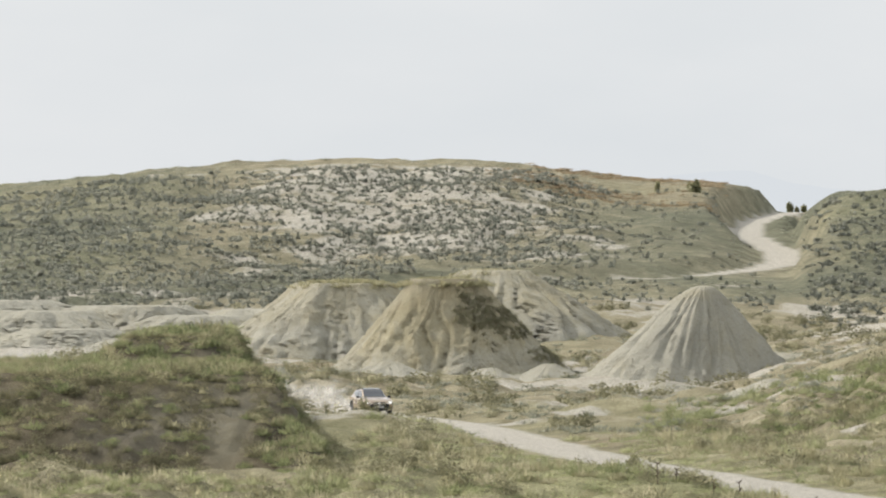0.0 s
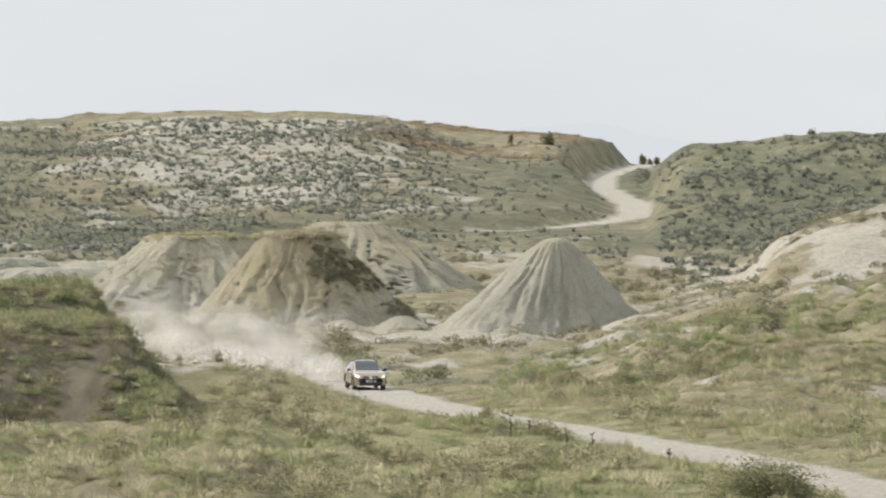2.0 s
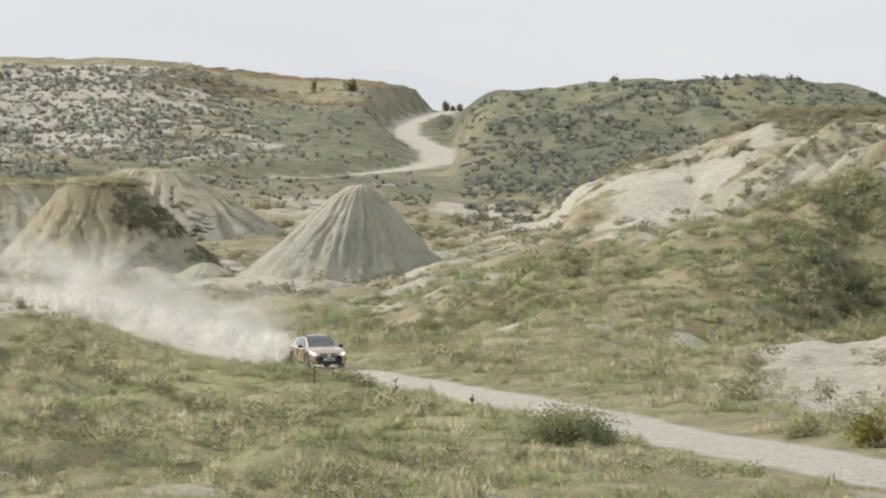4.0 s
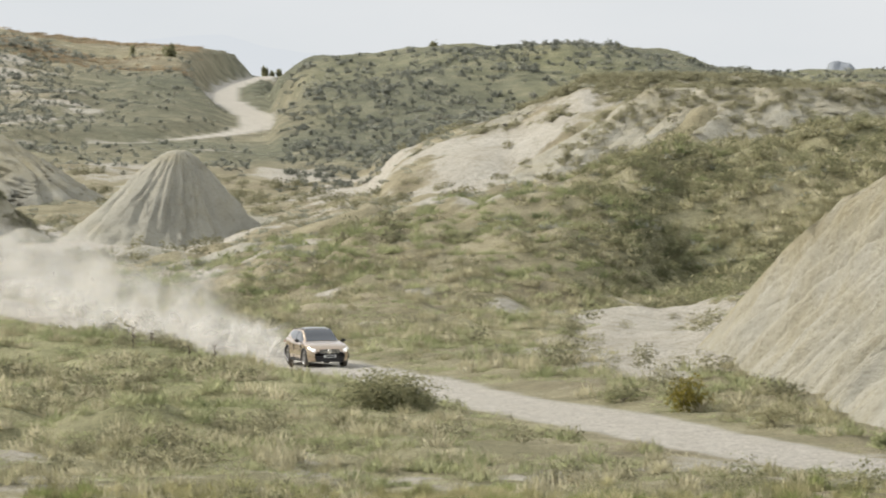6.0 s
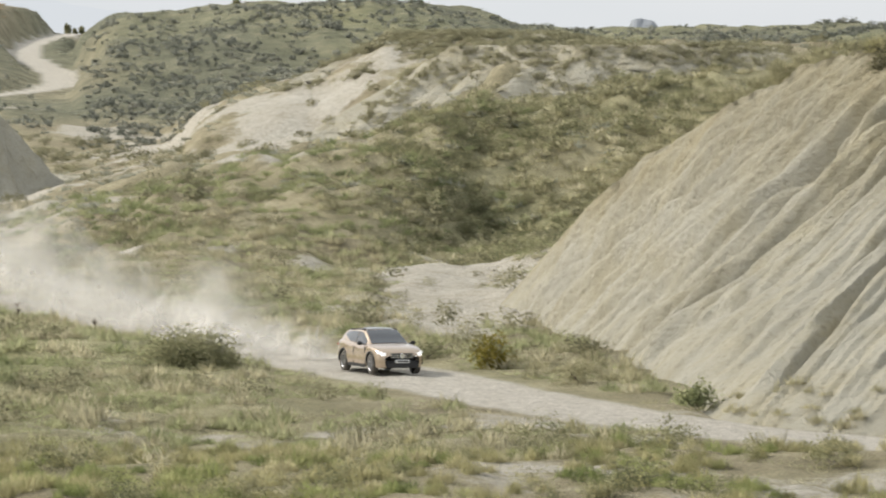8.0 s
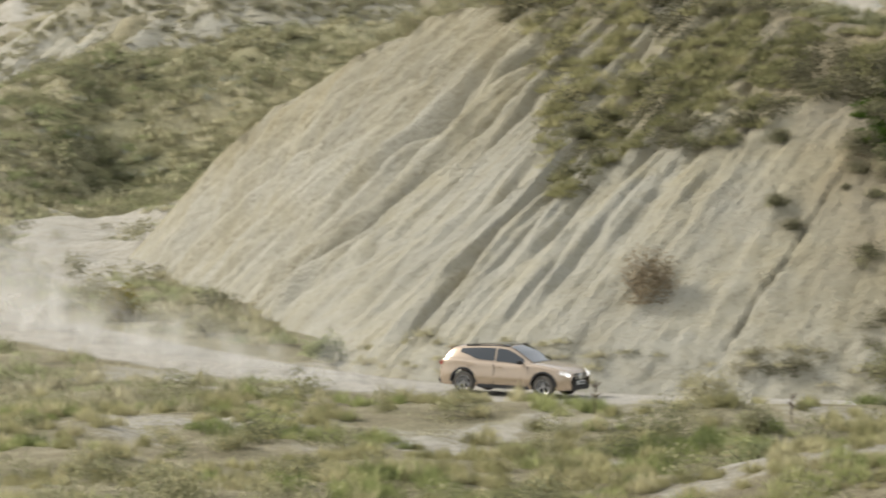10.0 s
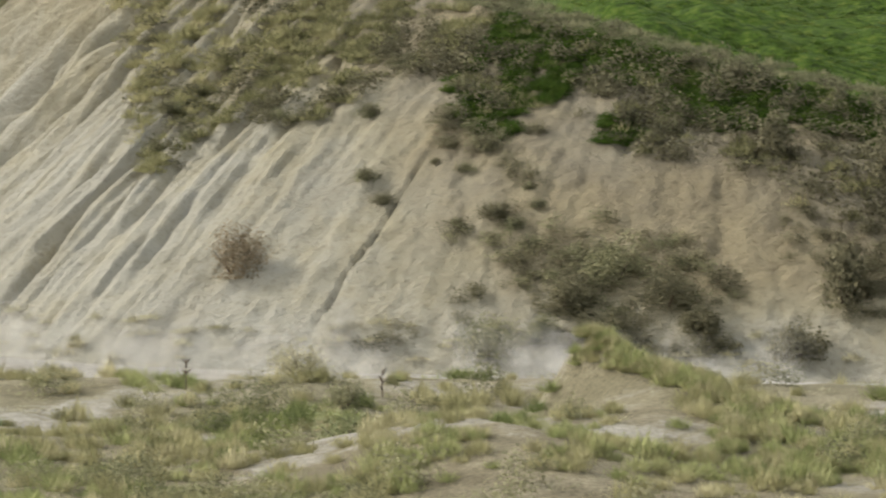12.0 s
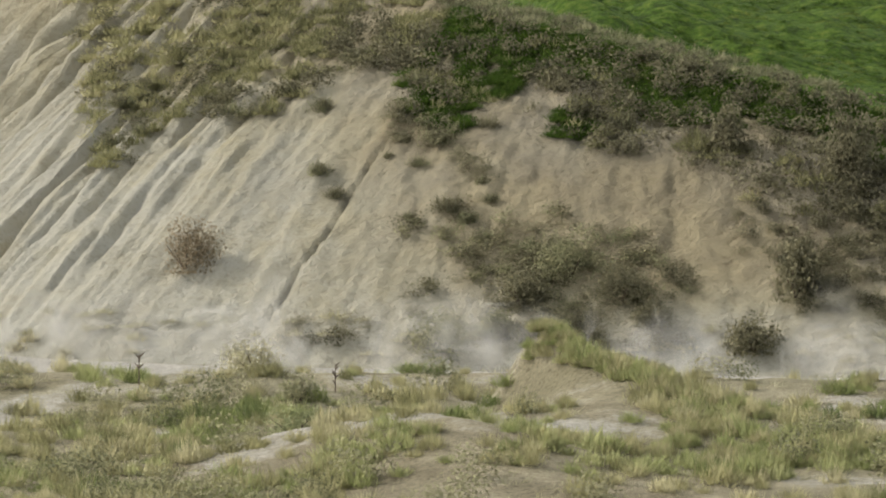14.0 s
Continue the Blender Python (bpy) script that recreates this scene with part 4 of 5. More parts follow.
def ridge_grass():
    n = 560
    q = rng.uniform(0, 1, n)
    w = rng.normal(0.35, 0.35 + 0.35 * q, n)
    x, y = 33.4 + 6.3 * q + 0.9 * w, 142.0 - 13.5 * q + 0.43 * w
    k = 0.78 * np.exp(rng.normal(0, 0.16, n))
    at = np.stack((x, y, ground_z(x, y)), -1)
    q2 = rng.uniform(0.18, 1.15, 430)
    w2 = -rng.uniform(0, 1, 430) * (0.5 + 2.6 * smooth(0.2, 0.8, q2))
    x2, y2 = 33.4 + 6.3 * q2 + 0.9 * w2, 142.0 - 13.5 * q2 + 0.43 * w2
    near = fbm(x2 / 1.6, y2 / 2.4, 3, 418) > 0.0
    n2 = int(near.sum())
    at = np.concatenate((at, np.stack((x2, y2, ground_z(x2, y2)), -1)[near]))
    k = np.concatenate((k, 0.95 * np.exp(rng.normal(0, 0.22, n2))))
    n += n2
    # single tussocks on the bare flank, and a close row along the top of the crest
    x3, y3 = rng.uniform(25.5, 36.5, 420), rng.uniform(123, 139, 420)
    loose = fbm(x3 / 1.7, y3 / 2.6, 3, 419) > 0.1
    q4 = rng.uniform(-0.01, 0.5, 150)
    w4 = rng.uniform(-0.3, 0.2, 150)
    x4, y4 = 33.2 + 6.2 * q4 + 0.93 * w4, 142.0 - 15.5 * q4 + 0.37 * w4
    x5, y5 = np.concatenate((x3[loose], x4)), np.concatenate((y3[loose], y4))
    at = np.concatenate((at, np.stack((x5, y5, ground_z(x5, y5)), -1)))
    k = np.concatenate((k, 0.8 * np.exp(rng.normal(0, 0.25, len(x5)))))
    n += len(x5)
    dry = rng.uniform(0, 1, n) < 0.6
    for name, m, material, tone in (("ridge_grass", dry, NEAR_DRY, 0.66), ("ridge_turf", ~dry, NEAR_FRESH, 0.72)):
        stuff(name, "soft yellow-green grass along the mound's ridge", planted(name, TUFTS, at[m], k[m], 0.95 * k[m], np.clip(rng.normal(tone, 0.15, m.sum()), 0, 1), material, 14), "grass")


ridge_grass()


def spots_on_cliff(s0, s1, q0, q1, count):
    """Random places on the face of the cliff."""
    s, q = rng.uniform(s0, s1, count), rng.uniform(q0, q1, count)
    return cliff_point(s, q), s, q


def cliff_plants():
    at, s, q = spots_on_cliff(0.10, 1.0, 0.35, 1.0, 7000)
    bearing = np.degrees(np.arctan2(at[:, 0], at[:, 1]))
    drop = np.degrees(np.arctan2(EYE[2] - at[:, 2], np.hypot(at[:, 0], at[:, 1])))
    edge = table(bearing, [(4, -1), (7.6, -0.4), (7.95, -0.05), (8.3, 0.35), (8.5, 0.9), (8.62, 1.8), (8.9, 1.9), (9.3, 1.62), (9.9, 1.5), (10.7, 1.45), (10.95, 1.3), (11.05, 0.95), (11.7, 0.85),
                           (12.0, 1.2), (12.6, 1.38), (13.2, 1.3), (13.7, 1.65), (14.5, 1.9), (14.8, 2.2), (15.3, 2.3), (16.2, 2.4), (18, 2.6)])
    m = drop + 0.42 * fbm(s * 46, q * 9, 3, 421) < edge
    m &= rng.uniform(0, 1, len(s)) < 0.2 + 0.7 * clumps(s * 78, q * 12, 1.6, 423) + 0.12 * smooth(12.2, 13.2, bearing)
    at, s = at[m], s[m]
    g = np.random.default_rng(422)
    q = q[m]
    half = fbm(s * 34, q * 9, 3, 425) + g.normal(0, 0.12, len(at)) > -0.14
    half &= (s < 0.62) | (g.uniform(0, 1, len(at)) < 0.3)
    n = int(half.sum())
    blades = leaf_material("crest_blades", (0.20, 0.20, 0.085), (0.43, 0.41, 0.185), (0.64, 0.58, 0.31))
    # Blade tint drops along the crest: shade of the right half is in the colour.
    stuff("crest_grass", "shaggy dry grass hanging over the cliff's crest", planted("crest_grass", MID_TUFTS, at[half], g.uniform(0.8, 1.4, n), g.uniform(0.7, 1.2, n), np.clip(g.normal(0.2, 0.22, n) + 0.3 * (1 - smooth(0.42, 0.58, s[half])), 0, 1), blades, 5), "grass")
    m2 = ~half & (g.uniform(0, 1, len(at)) < 0.5)
    n = int(m2.sum())
    stuff("crest_scrub", "dark scrub along the cliff's crest", planted("crest_scrub", MID_BUSHES, at[m2], g.uniform(0.5, 1.25, n), g.uniform(0.5, 1.1, n), np.clip(g.normal(0.25, 0.25, n), 0, 1), DARK_SCRUB, 6), "scrub")
    # tufts above the edge
    bx = rng.uniform(0.12, 1.0, 900) ** 1.35
    at = cliff_point(bx, np.full(900, 1.0)) + np.stack((rng.uniform(-1, 3, 900), rng.uniform(0, 4, 900), np.zeros(900)), -1)
    at[:, 2] = np.maximum(at[:, 2] - 0.1, ground_z(at[:, 0], at[:, 1]))
    stuff("edge_grass", "dry grass along the top of the cliff", planted("edge_grass", MID_TUFTS, at[bx < 0.5], rng.uniform(0.8, 1.5, 900)[bx < 0.5], rng.uniform(0.7, 1.3, 900)[bx < 0.5], np.clip(rng.normal(0.36, 0.2, 900), 0, 1)[bx < 0.5], DRY_GRASS, 7), "grass")
    # Same tufts in a duller leaf colour, which paints in the field edge's shade.
    stuff("shaded_edge_grass", "grass along the field's edge, dulled to olive for shade", planted("shaded_edge_grass", MID_TUFTS, at[bx >= 0.5], rng.uniform(0.8, 1.4, 900)[bx >= 0.5], rng.uniform(0.6, 1.1, 900)[bx >= 0.5], np.clip(rng.normal(0.3, 0.2, 900), 0, 1)[bx >= 0.5], SCRUB, 7), "grass")
    at, s, q = spots_on_cliff(0.63, 0.86, 0.60, 1.0, 3600)
    at = at[(q + 0.3 * fbm(s * 40, q * 6, 3, 431) > 0.76)]
    n = len(at)
    stuff("edge_turf", "dark green turf below the field's edge", planted("edge_turf", MID_TUFTS, at, rng.uniform(0.6, 1.1, n), rng.uniform(0.4, 0.8, n), np.clip(rng.normal(0.4, 0.2, n), 0, 1), CROP, 16), "grass")


cliff_plants()


def caps():
    """Shaggy grass on the flat tops of the mounds."""
    for name, cx, cy, r, z, label in (("cap_grass", -25.9, 418, 3.2, 8.2, "grass cap on the flat-topped mound"), ("mesa_grass", -36.2, 452, 4.0, 7.75, "grass cap on the low mesa"),
                                      ("shoulder_grass", -25.2, 470, 3.2, 8.4, "grass on the pale mound behind")):
        a, q = rng.uniform(0, 2 * np.pi, 260), r * np.sqrt(rng.uniform(0, 1.15, 260))
        at = np.stack((cx + q * np.cos(a), cy + q * np.sin(a), z - 0.35 * (q / r) ** 4), -1)
        stuff(name, label, planted(name, FAR_TUFTS, at, rng.uniform(0.7, 1.1, 260), rng.uniform(0.6, 1.0, 260), np.clip(rng.normal(0.4, 0.15, 260), 0, 1), DRY_GRASS, 8), "grass")


caps()


def bluff_plants():
    n = 6200
    x, y = rng.uniform(-50, -20.8, n), rng.uniform(243, 316, n)
    z, flank = bluff_z(x, y)
    face = (y < 268) & (flank < 0.97) & (x < -24.0)
    side = (flank < 0.97) & ~face
    roll = rng.uniform(0, 1, n)
    over = z > ground_z(x, y) - 0.2
    grass = over & (((flank >= 0.9) & (roll < 0.85)) | (side & (roll < 0.9)) | (face & (roll < 0.26)))
    scrub = over & face & (roll > 0.62 - 0.12 * clumps(x, y, 3, 441)) & (np.hypot((x + 25.8) / 1.3, (z - 2.3) / 1.5) > 0.9)
    grass &= np.hypot((x + 25.8) / 1.2, (z - 2.3) / 1.4) + 0.5 * fbm(x, y / 3, 3, 442) > 1.0
    for name, label, m, shapes, size, tall, tone, material in (
            ("bluff_grass", "long soft green grass over the bluff", grass & (roll * 7 % 1 < 0.4), MID_TUFTS, 1.1, 0.9, 0.3, FRESH_GRASS),
            ("bluff_straw", "dry grass over the bluff", grass & (roll * 7 % 1 >= 0.4), MID_TUFTS, 1.0, 0.85, 0.3, DRY_GRASS),
            ("bluff_scrub", "dark scrub on the bluff's bare face", scrub, MID_BUSHES, 0.6, 0.5, 0.4, DARK_SCRUB)):
        k = np.exp(rng.normal(0, 0.25, m.sum()))
        tint = np.clip(tone + rng.normal(0, 0.2, m.sum()), 0, 1)
        stuff(name, label, planted(name, shapes, np.stack((x, y, z), -1)[m], size * k, tall * k, tint, material, 9), "grass" if shapes is MID_TUFTS else "scrub")


bluff_plants()


def flank_scrub():
    '''Dark scrub on the shaded flank of the flat-topped mound.'''
    me = MESA.data
    co = np.empty(len(me.vertices) * 3, np.float32)
    me.vertices.foreach_get("co", co)
    co = co.reshape(-1, 3)
    torn = fbm(co[:, 0] / 1.8, co[:, 2] / 1.8, 3, 452)
    band = np.abs(co[:, 2] - (6.6 - 0.36 * (co[:, 0] + 25.0))) + 1.6 * torn
    m = (co[:, 2] > 1.6) & (co[:, 2] < 8.0) & (band < 1.5) & (co[:, 0] + 1.5 * torn > -25.2) & (co[:, 1] < 418)
    m &= fbm(co[:, 0] / 1.1, co[:, 2] / 0.9, 3, 451) > -0.12
    at = co[m]
    lower = (9.0 - at[:, 2]) ** 2
    at = at[rng.choice(len(at), min(420, len(at)), replace=False, p=lower / lower.sum())]
    n = len(at)
    stuff("flank_scrub", "dark brown scrub on the mound's shaded flank", planted("flank_scrub", VALLEY_BUSHES, at, rng.uniform(0.2, 0.48, n), rng.uniform(0.2, 0.4, n), np.clip(rng.normal(0.35, 0.22, n), 0, 1), VALLEY_SCRUB, 10), "scrub")


flank_scrub()


def ridge_plants():
    '''Scrub and dry grass over the pale ridges, thickest along their tops.'''
    for ob, count in zip(RIDGES, (1000, 2500, 360)):
        me = ob.data
        co = np.empty(len(me.vertices) * 3, np.float32)
        me.vertices.foreach_get("co", co)
        co = co.reshape(-1, 3)
        co = co[(co[:, 1] < np.median(co[:, 1]) + 4)]
        crest = smooth(0.80, 0.97, co[:, 2] / co[:, 2].max())
        want = fbm(co[:, 0] / 3.5, co[:, 1] / 3.5, 3, 471) + 0.3 * crest > -0.14
        at = co[want]
        at = at[rng.choice(len(at), min(count, len(at)), replace=False)]
        n = len(at)
        stuff("ridge_thicket", "olive scrub and dry grass on the pale ridge", planted("ridge_thicket", VALLEY_BUSHES, at, rng.uniform(0.35, 0.85, n), rng.uniform(0.25, 0.6, n), np.clip(rng.normal(0.45, 0.2, n), 0, 1), VALLEY_SCRUB, 15), "scrub")


ridge_plants()


# ---- single bushes ----
def bush(name, label, x, y, z, wide, high, leaves, leaf, material, seed, category="bush", lumps=16):
    """A bush of many small leaves over forked stems."""
    root = tagged(new(name), label, category)
    root.location = (x, y, z - 0.05)
    leaves, leaf = int(leaves * 2.0), leaf * 0.95
    shape = shrub_shape(leaves, leaf / wide * 2, seed, lumps)
    v = shape.reshape(-1, 3) * np.array((wide / 2, wide / 2 * 0.9, high))
    g = np.random.default_rng(seed)
    tint = np.repeat(np.clip(0.5 + 0.28 * fbm(v[::3, 0] * 2, v[::3, 2] * 2, 2, seed) + g.normal(0, 0.15, leaves), 0, 1), 3)
    crown = new("foliage", array_mesh("foliage", v, np.arange(len(v)).reshape(-1, 3), material, False, tint=tint, dome=np.repeat(dome_normals(v.reshape(-1, 3, 3), seed, 0.6), 3, 0)))
    crown.parent = root
    for k in range(3):
        bm = bmesh.new()
        a, r = g.uniform(0, 6.28), g.uniform(0.1, 0.25) * wide
        tip = Vector((r * math.cos(a), r * math.sin(a), high * g.uniform(0.3, 0.5)))
        m = Vector((0, 0, 1)).rotation_difference(tip).to_matrix().to_4x4()
        bmesh.ops.create_cone(bm, segments=5, radius1=0.015 + 0.008 * wide, radius2=0.008, depth=tip.length, matrix=m @ Matrix.Translation((0, 0, tip.length / 2)))
        part("stem", bm, BARK, root)
    return root


def ground_bush(name, label, x, y, *rest, **kw):
    return bush(name, label, x, y, ground_height(x, y), *rest, **kw)


ground_bush("bush", "round grey-green bush at the edge of the track", 4.15, 196.5, 5.0, 1.85, 4200, 0.062, SCRUB, 501, lumps=30)
ground_bush("bush", "yellow-flowering broom bush below the cliff", 14.6, 196.0, 2.1, 1.35, 700, 0.055, YELLOW_LEAF, 502)
ground_bush("bush", "pale feathery bush at the foot of the cliff", 17.0, 188.5, 2.4, 1.1, 600, 0.045, DRY_GRASS, 503)
ground_bush("bush", "green bush at the foot of the cliff", 20.1, 181.5, 2.0, 1.25, 600, 0.055, FRESH_GRASS, 504)
ground_bush("bush", "low dry bush beside the track", 12.6, 201.0, 2.4, 0.9, 500, 0.05, SCRUB, 505)
ground_bush("bush", "dry reddish thicket on the verge", 28.4, 156.6, 3.0, 1.35, 900, 0.04, DRY_GRASS, 506)
ground_bush("bush", "feathery green bush on the near bank", 28.1, 148.5, 1.9, 1.0, 600, 0.04, SCRUB, 507)
ground_bush("bush", "round green bush on the near slope", 26.2, 139.0, 2.6, 1.1, 800, 0.045, FRESH_GRASS, 508)
ground_bush("bush", "dark bush on the far hillside", -11.8, 668, 2.2, 1.7, 300, 0.14, SCRUB, 509)
for k, (x, y, w, h) in enumerate(((-0.6, 716, 1.2, 1.7), (1.2, 716, 1.0, 1.2), (0.3, 719, 0.7, 0.9))):
    ground_bush("small_tree", "small dark tree beside the road on the pass", x, y, w, h, 160, 0.12, SCRUB, 510 + k, category="tree", lumps=6)
ground_bush("small_tree", "lone small tree on the grassy hillside", -16.3, 672, 1.1, 1.6, 140, 0.10, SCRUB, 515, category="tree", lumps=6)
for k, (x, y, w) in enumerate(((38.8, 628, 1.4), (46.5, 622, 1.2), (18.4, 632, 1.5))):
    ground_bush("bush", "small bush on the skyline of the far ridge", x, y, w, 1.0, 120, 0.12, SCRUB, 520 + k)


def stalk(bearing, dist, tall, seed):
    """A tall dry flower stalk with short side twigs."""
    x, y = dist * math.sin(radians(bearing)), dist * math.cos(radians(bearing))
    root = tagged(new("dry_stalk"), "tall thin dry stalk at the verge", "plant", "stalks beside the track")
    root.location = (x, y, ground_height(x, y) - 0.05)
    g = random.Random(seed)
    bm = bmesh.new()
    bmesh.ops.create_cone(bm, segments=5, radius1=0.022, radius2=0.010, depth=tall, matrix=Matrix.Translation((0, 0, tall / 2)))
    part("stem", bm, BARK, root)
    for k in range(7):
        bm = bmesh.new()
        h, a = tall * g.uniform(0.35, 0.98), g.uniform(0, 360)
        m = pose(0, 0, h, 0, 50, a)
        bmesh.ops.create_cone(bm, segments=5, radius1=0.03, radius2=0.006, depth=tall * 0.22, matrix=m @ Matrix.Translation((0, 0, tall * 0.11)))
        part("twig", bm, BARK, root)


for k, (b, d, h) in enumerate(((-1.39, 229, 0.9), (-0.82, 225, 0.7), (-0.56, 222, 0.8), (0.22, 212, 0.75), (-1.2, 231, 0.6), (9.1, 156.5, 1.0), (11.1, 153.5, 0.8))):
    stalk(b, d, h, 30 + k)
ground_bush("small_tree", "small dark sapling beside the track", -7.6, 263, 1.0, 1.1, 220, 0.05, SCRUB, 516, category="sapling", lumps=7)
ground_bush("small_tree", "low dark sapling at the meadow's edge", -24.6, 322, 1.6, 1.3, 240, 0.06, SCRUB, 517, category="sapling", lumps=7)


def on_cliff(bearing, drop):
    """The place on the face that is seen at that bearing and angle below level, in degrees."""
    d = CLIFF_AT - np.array(EYE)
    b, a = np.degrees(np.arctan2(d[:, 0], d[:, 1])), np.degrees(np.arctan2(-d[:, 2], np.hypot(d[:, 0], d[:, 1])))
    near = (b - bearing) ** 2 + (a - drop) ** 2
    k = np.argsort(near)[:12]
    return CLIFF_AT[k[np.argmin(np.linalg.norm(d[k], axis=1))]]


def cliff_bush(label, bearing, drop, wide, high, leaves, leaf, material, seed):
    p = on_cliff(bearing, drop)
    return bush("bush", label, p[0], p[1] - 0.15, p[2] - 0.1, wide, high, leaves, leaf, material, seed)


for k, (b, a, w, h, material) in enumerate(((13.0, 3.3, 3.4, 2.0, DARK_SCRUB), (13.5, 3.0, 4.2, 2.4, SCRUB), (14.0, 3.25, 3.6, 2.0, DARK_SCRUB), (13.4, 3.55, 4.6, 1.6, DARK_SCRUB), (12.75, 3.6, 2.2, 1.2, SCRUB), (14.35, 3.5, 2.2, 1.3, DARK_SCRUB))):
    cliff_bush("broad grey-green thicket spreading over the cliff's face", b, a, w * 0.8, h * 0.75, 1500, 0.042, material, 540 + k)
cliff_bush("grey-green bush on the cliff's face", 15.75, 3.22, 2.7, 2.3, 1100, 0.055, DARK_SCRUB, 532)
cliff_bush("dark bush at the foot of the cliff", 15.35, 3.75, 2.4, 1.4, 900, 0.055, DARK_SCRUB, 533)
cliff_bush("tangle of dry brown twigs on the cliff's face", 9.55, 2.95, 3.0, 2.0, 1300, 0.042, leaf_material("dry_twigs", (0.22, 0.17, 0.10), (0.36, 0.29, 0.18), (0.48, 0.40, 0.26)), 534)
cliff_bush("grey-green scrub at the foot of the cliff", 12.1, 3.75, 3.8, 1.6, 1100, 0.05, SCRUB, 535)
cliff_bush("large grey bush at the cliff's edge", 16.3, 2.0, 2.8, 2.6, 1300, 0.05, DARK_SCRUB, 536)
cliff_bush("dark bush below the cliff's edge", 15.05, 1.75, 2.0, 1.6, 700, 0.05, DARK_SCRUB, 537)
for k, (px, py, w) in enumerate(((185, 60, 55), (215, 185, 60), (180, 250, 65), (255, 150, 45), (240, 235, 50), (560, 300, 55), (585, 340, 50), (775, 245, 80), (740, 285, 45), (680, 270, 28),
                                 (845, 315, 34), (725, 378, 32), (795, 362, 70), (825, 380, 45), (868, 345, 40), (858, 215, 50), (405, 195, 55), (735, 140, 60), (800, 165, 55), (560, 190, 60), (620, 100, 60), (980, 150, 95), (1090, 215, 70))):
    p = on_cliff((px + 1340) * 0.005752, (py + 45) * 0.005752)
    thing = tagged(new("wiry_tuft"), "round dark brown tussock clinging to the cliff", "tuft", "tufts on the cliff")
    thing.location = (p[0], p[1] - 0.1, p[2] - 0.12)
    dead = shrub_shape(560, 0.055, 800 + k, 9).reshape(-1, 3) * np.array((0.0125, 0.0115, 0.0105)) * w
    live = tuft_shape(140, 0.62, 0.60, 0.014, 900 + k).reshape(-1, 3) * w * 0.0185
    for name, v, material in (("foliage", dead, DARK_SCRUB), ("blade_crown", live, SCRUB if k % 3 else DARK_SCRUB)):
        new_child(name, array_mesh(name, v, np.arange(len(v)).reshape(-1, 3), material, False, tint=np.clip(0.35 + 0.2 * np.sin(np.arange(len(v)) // 3 * 1.7), 0, 1), dome=np.repeat(dome_normals(v.reshape(-1, 3, 3), k), 3, 0)), thing)


def face_scrub():
    """Loose scrub over the drier end of the cliff."""
    at, s, q = spots_on_cliff(0.62, 1.0, 0.02, 0.75, 2600)
    patch = fbm(s * 26, q * 5, 3, 461) + 0.12 * smooth(0.74, 0.9, s) - 0.25 * np.abs(q - 0.3)
    m = patch > 0.22
    n = int(m.sum())
    stuff("face_scrub", "grey-brown scrub on the cliff's dry end", planted("face_scrub", MID_BUSHES, at[m], rng.uniform(0.35, 0.8, n), rng.uniform(0.3, 0.7, n), np.clip(rng.normal(0.5, 0.25, n), 0, 1), DARK_SCRUB, 11), "scrub")
    # the broad thicket: low grey-green scrub spread over a patch of the face
    at, s, q = spots_on_cliff(0.55, 0.95, 0.02, 0.75, 5200)
    bearing = np.degrees(np.arctan2(at[:, 0], at[:, 1]))
    drop = np.degrees(np.arctan2(EYE[2] - at[:, 2], np.hypot(at[:, 0], at[:, 1])))
    off = bearing - 13.35
    inside = (off / 1.3) ** 2 + ((drop - 2.95 - 0.18 * off) / 0.52) ** 2 + 0.9 * fbm(s * 60, q * 10, 3, 465)
    m = (inside < 0.85) & (rng.uniform(0, 1, len(s)) < 0.28 + 0.3 * clumps(s * 78, q * 12, 1.5, 467))
    for name, pick, material in (("face_thicket", rng.uniform(0, 1, len(s)) < 0.55, DARK_SCRUB), ("face_brush", np.ones(len(s), bool), SCRUB)):
        pick = pick & m
        m = m & ~pick
        n = int(pick.sum())
        stuff(name, "low grey-green thicket spread over the cliff's face", planted(name, MID_BUSHES, at[pick], rng.uniform(0.45, 0.95, n), rng.uniform(0.35, 0.7, n), np.clip(rng.normal(0.55, 0.25, n), 0, 1), material, 13), "scrub")
    at, s, q = spots_on_cliff(0.45, 1.0, 0.0, 0.10, 110)
    stuff("foot_grass", "pale grass along the foot of the cliff", planted("foot_grass", MID_TUFTS, at, rng.uniform(0.5, 1.3, 110), rng.uniform(0.4, 1.0, 110), np.clip(rng.normal(0.6, 0.2, 110), 0, 1), DRY_GRASS, 12), "grass")


face_scrub()


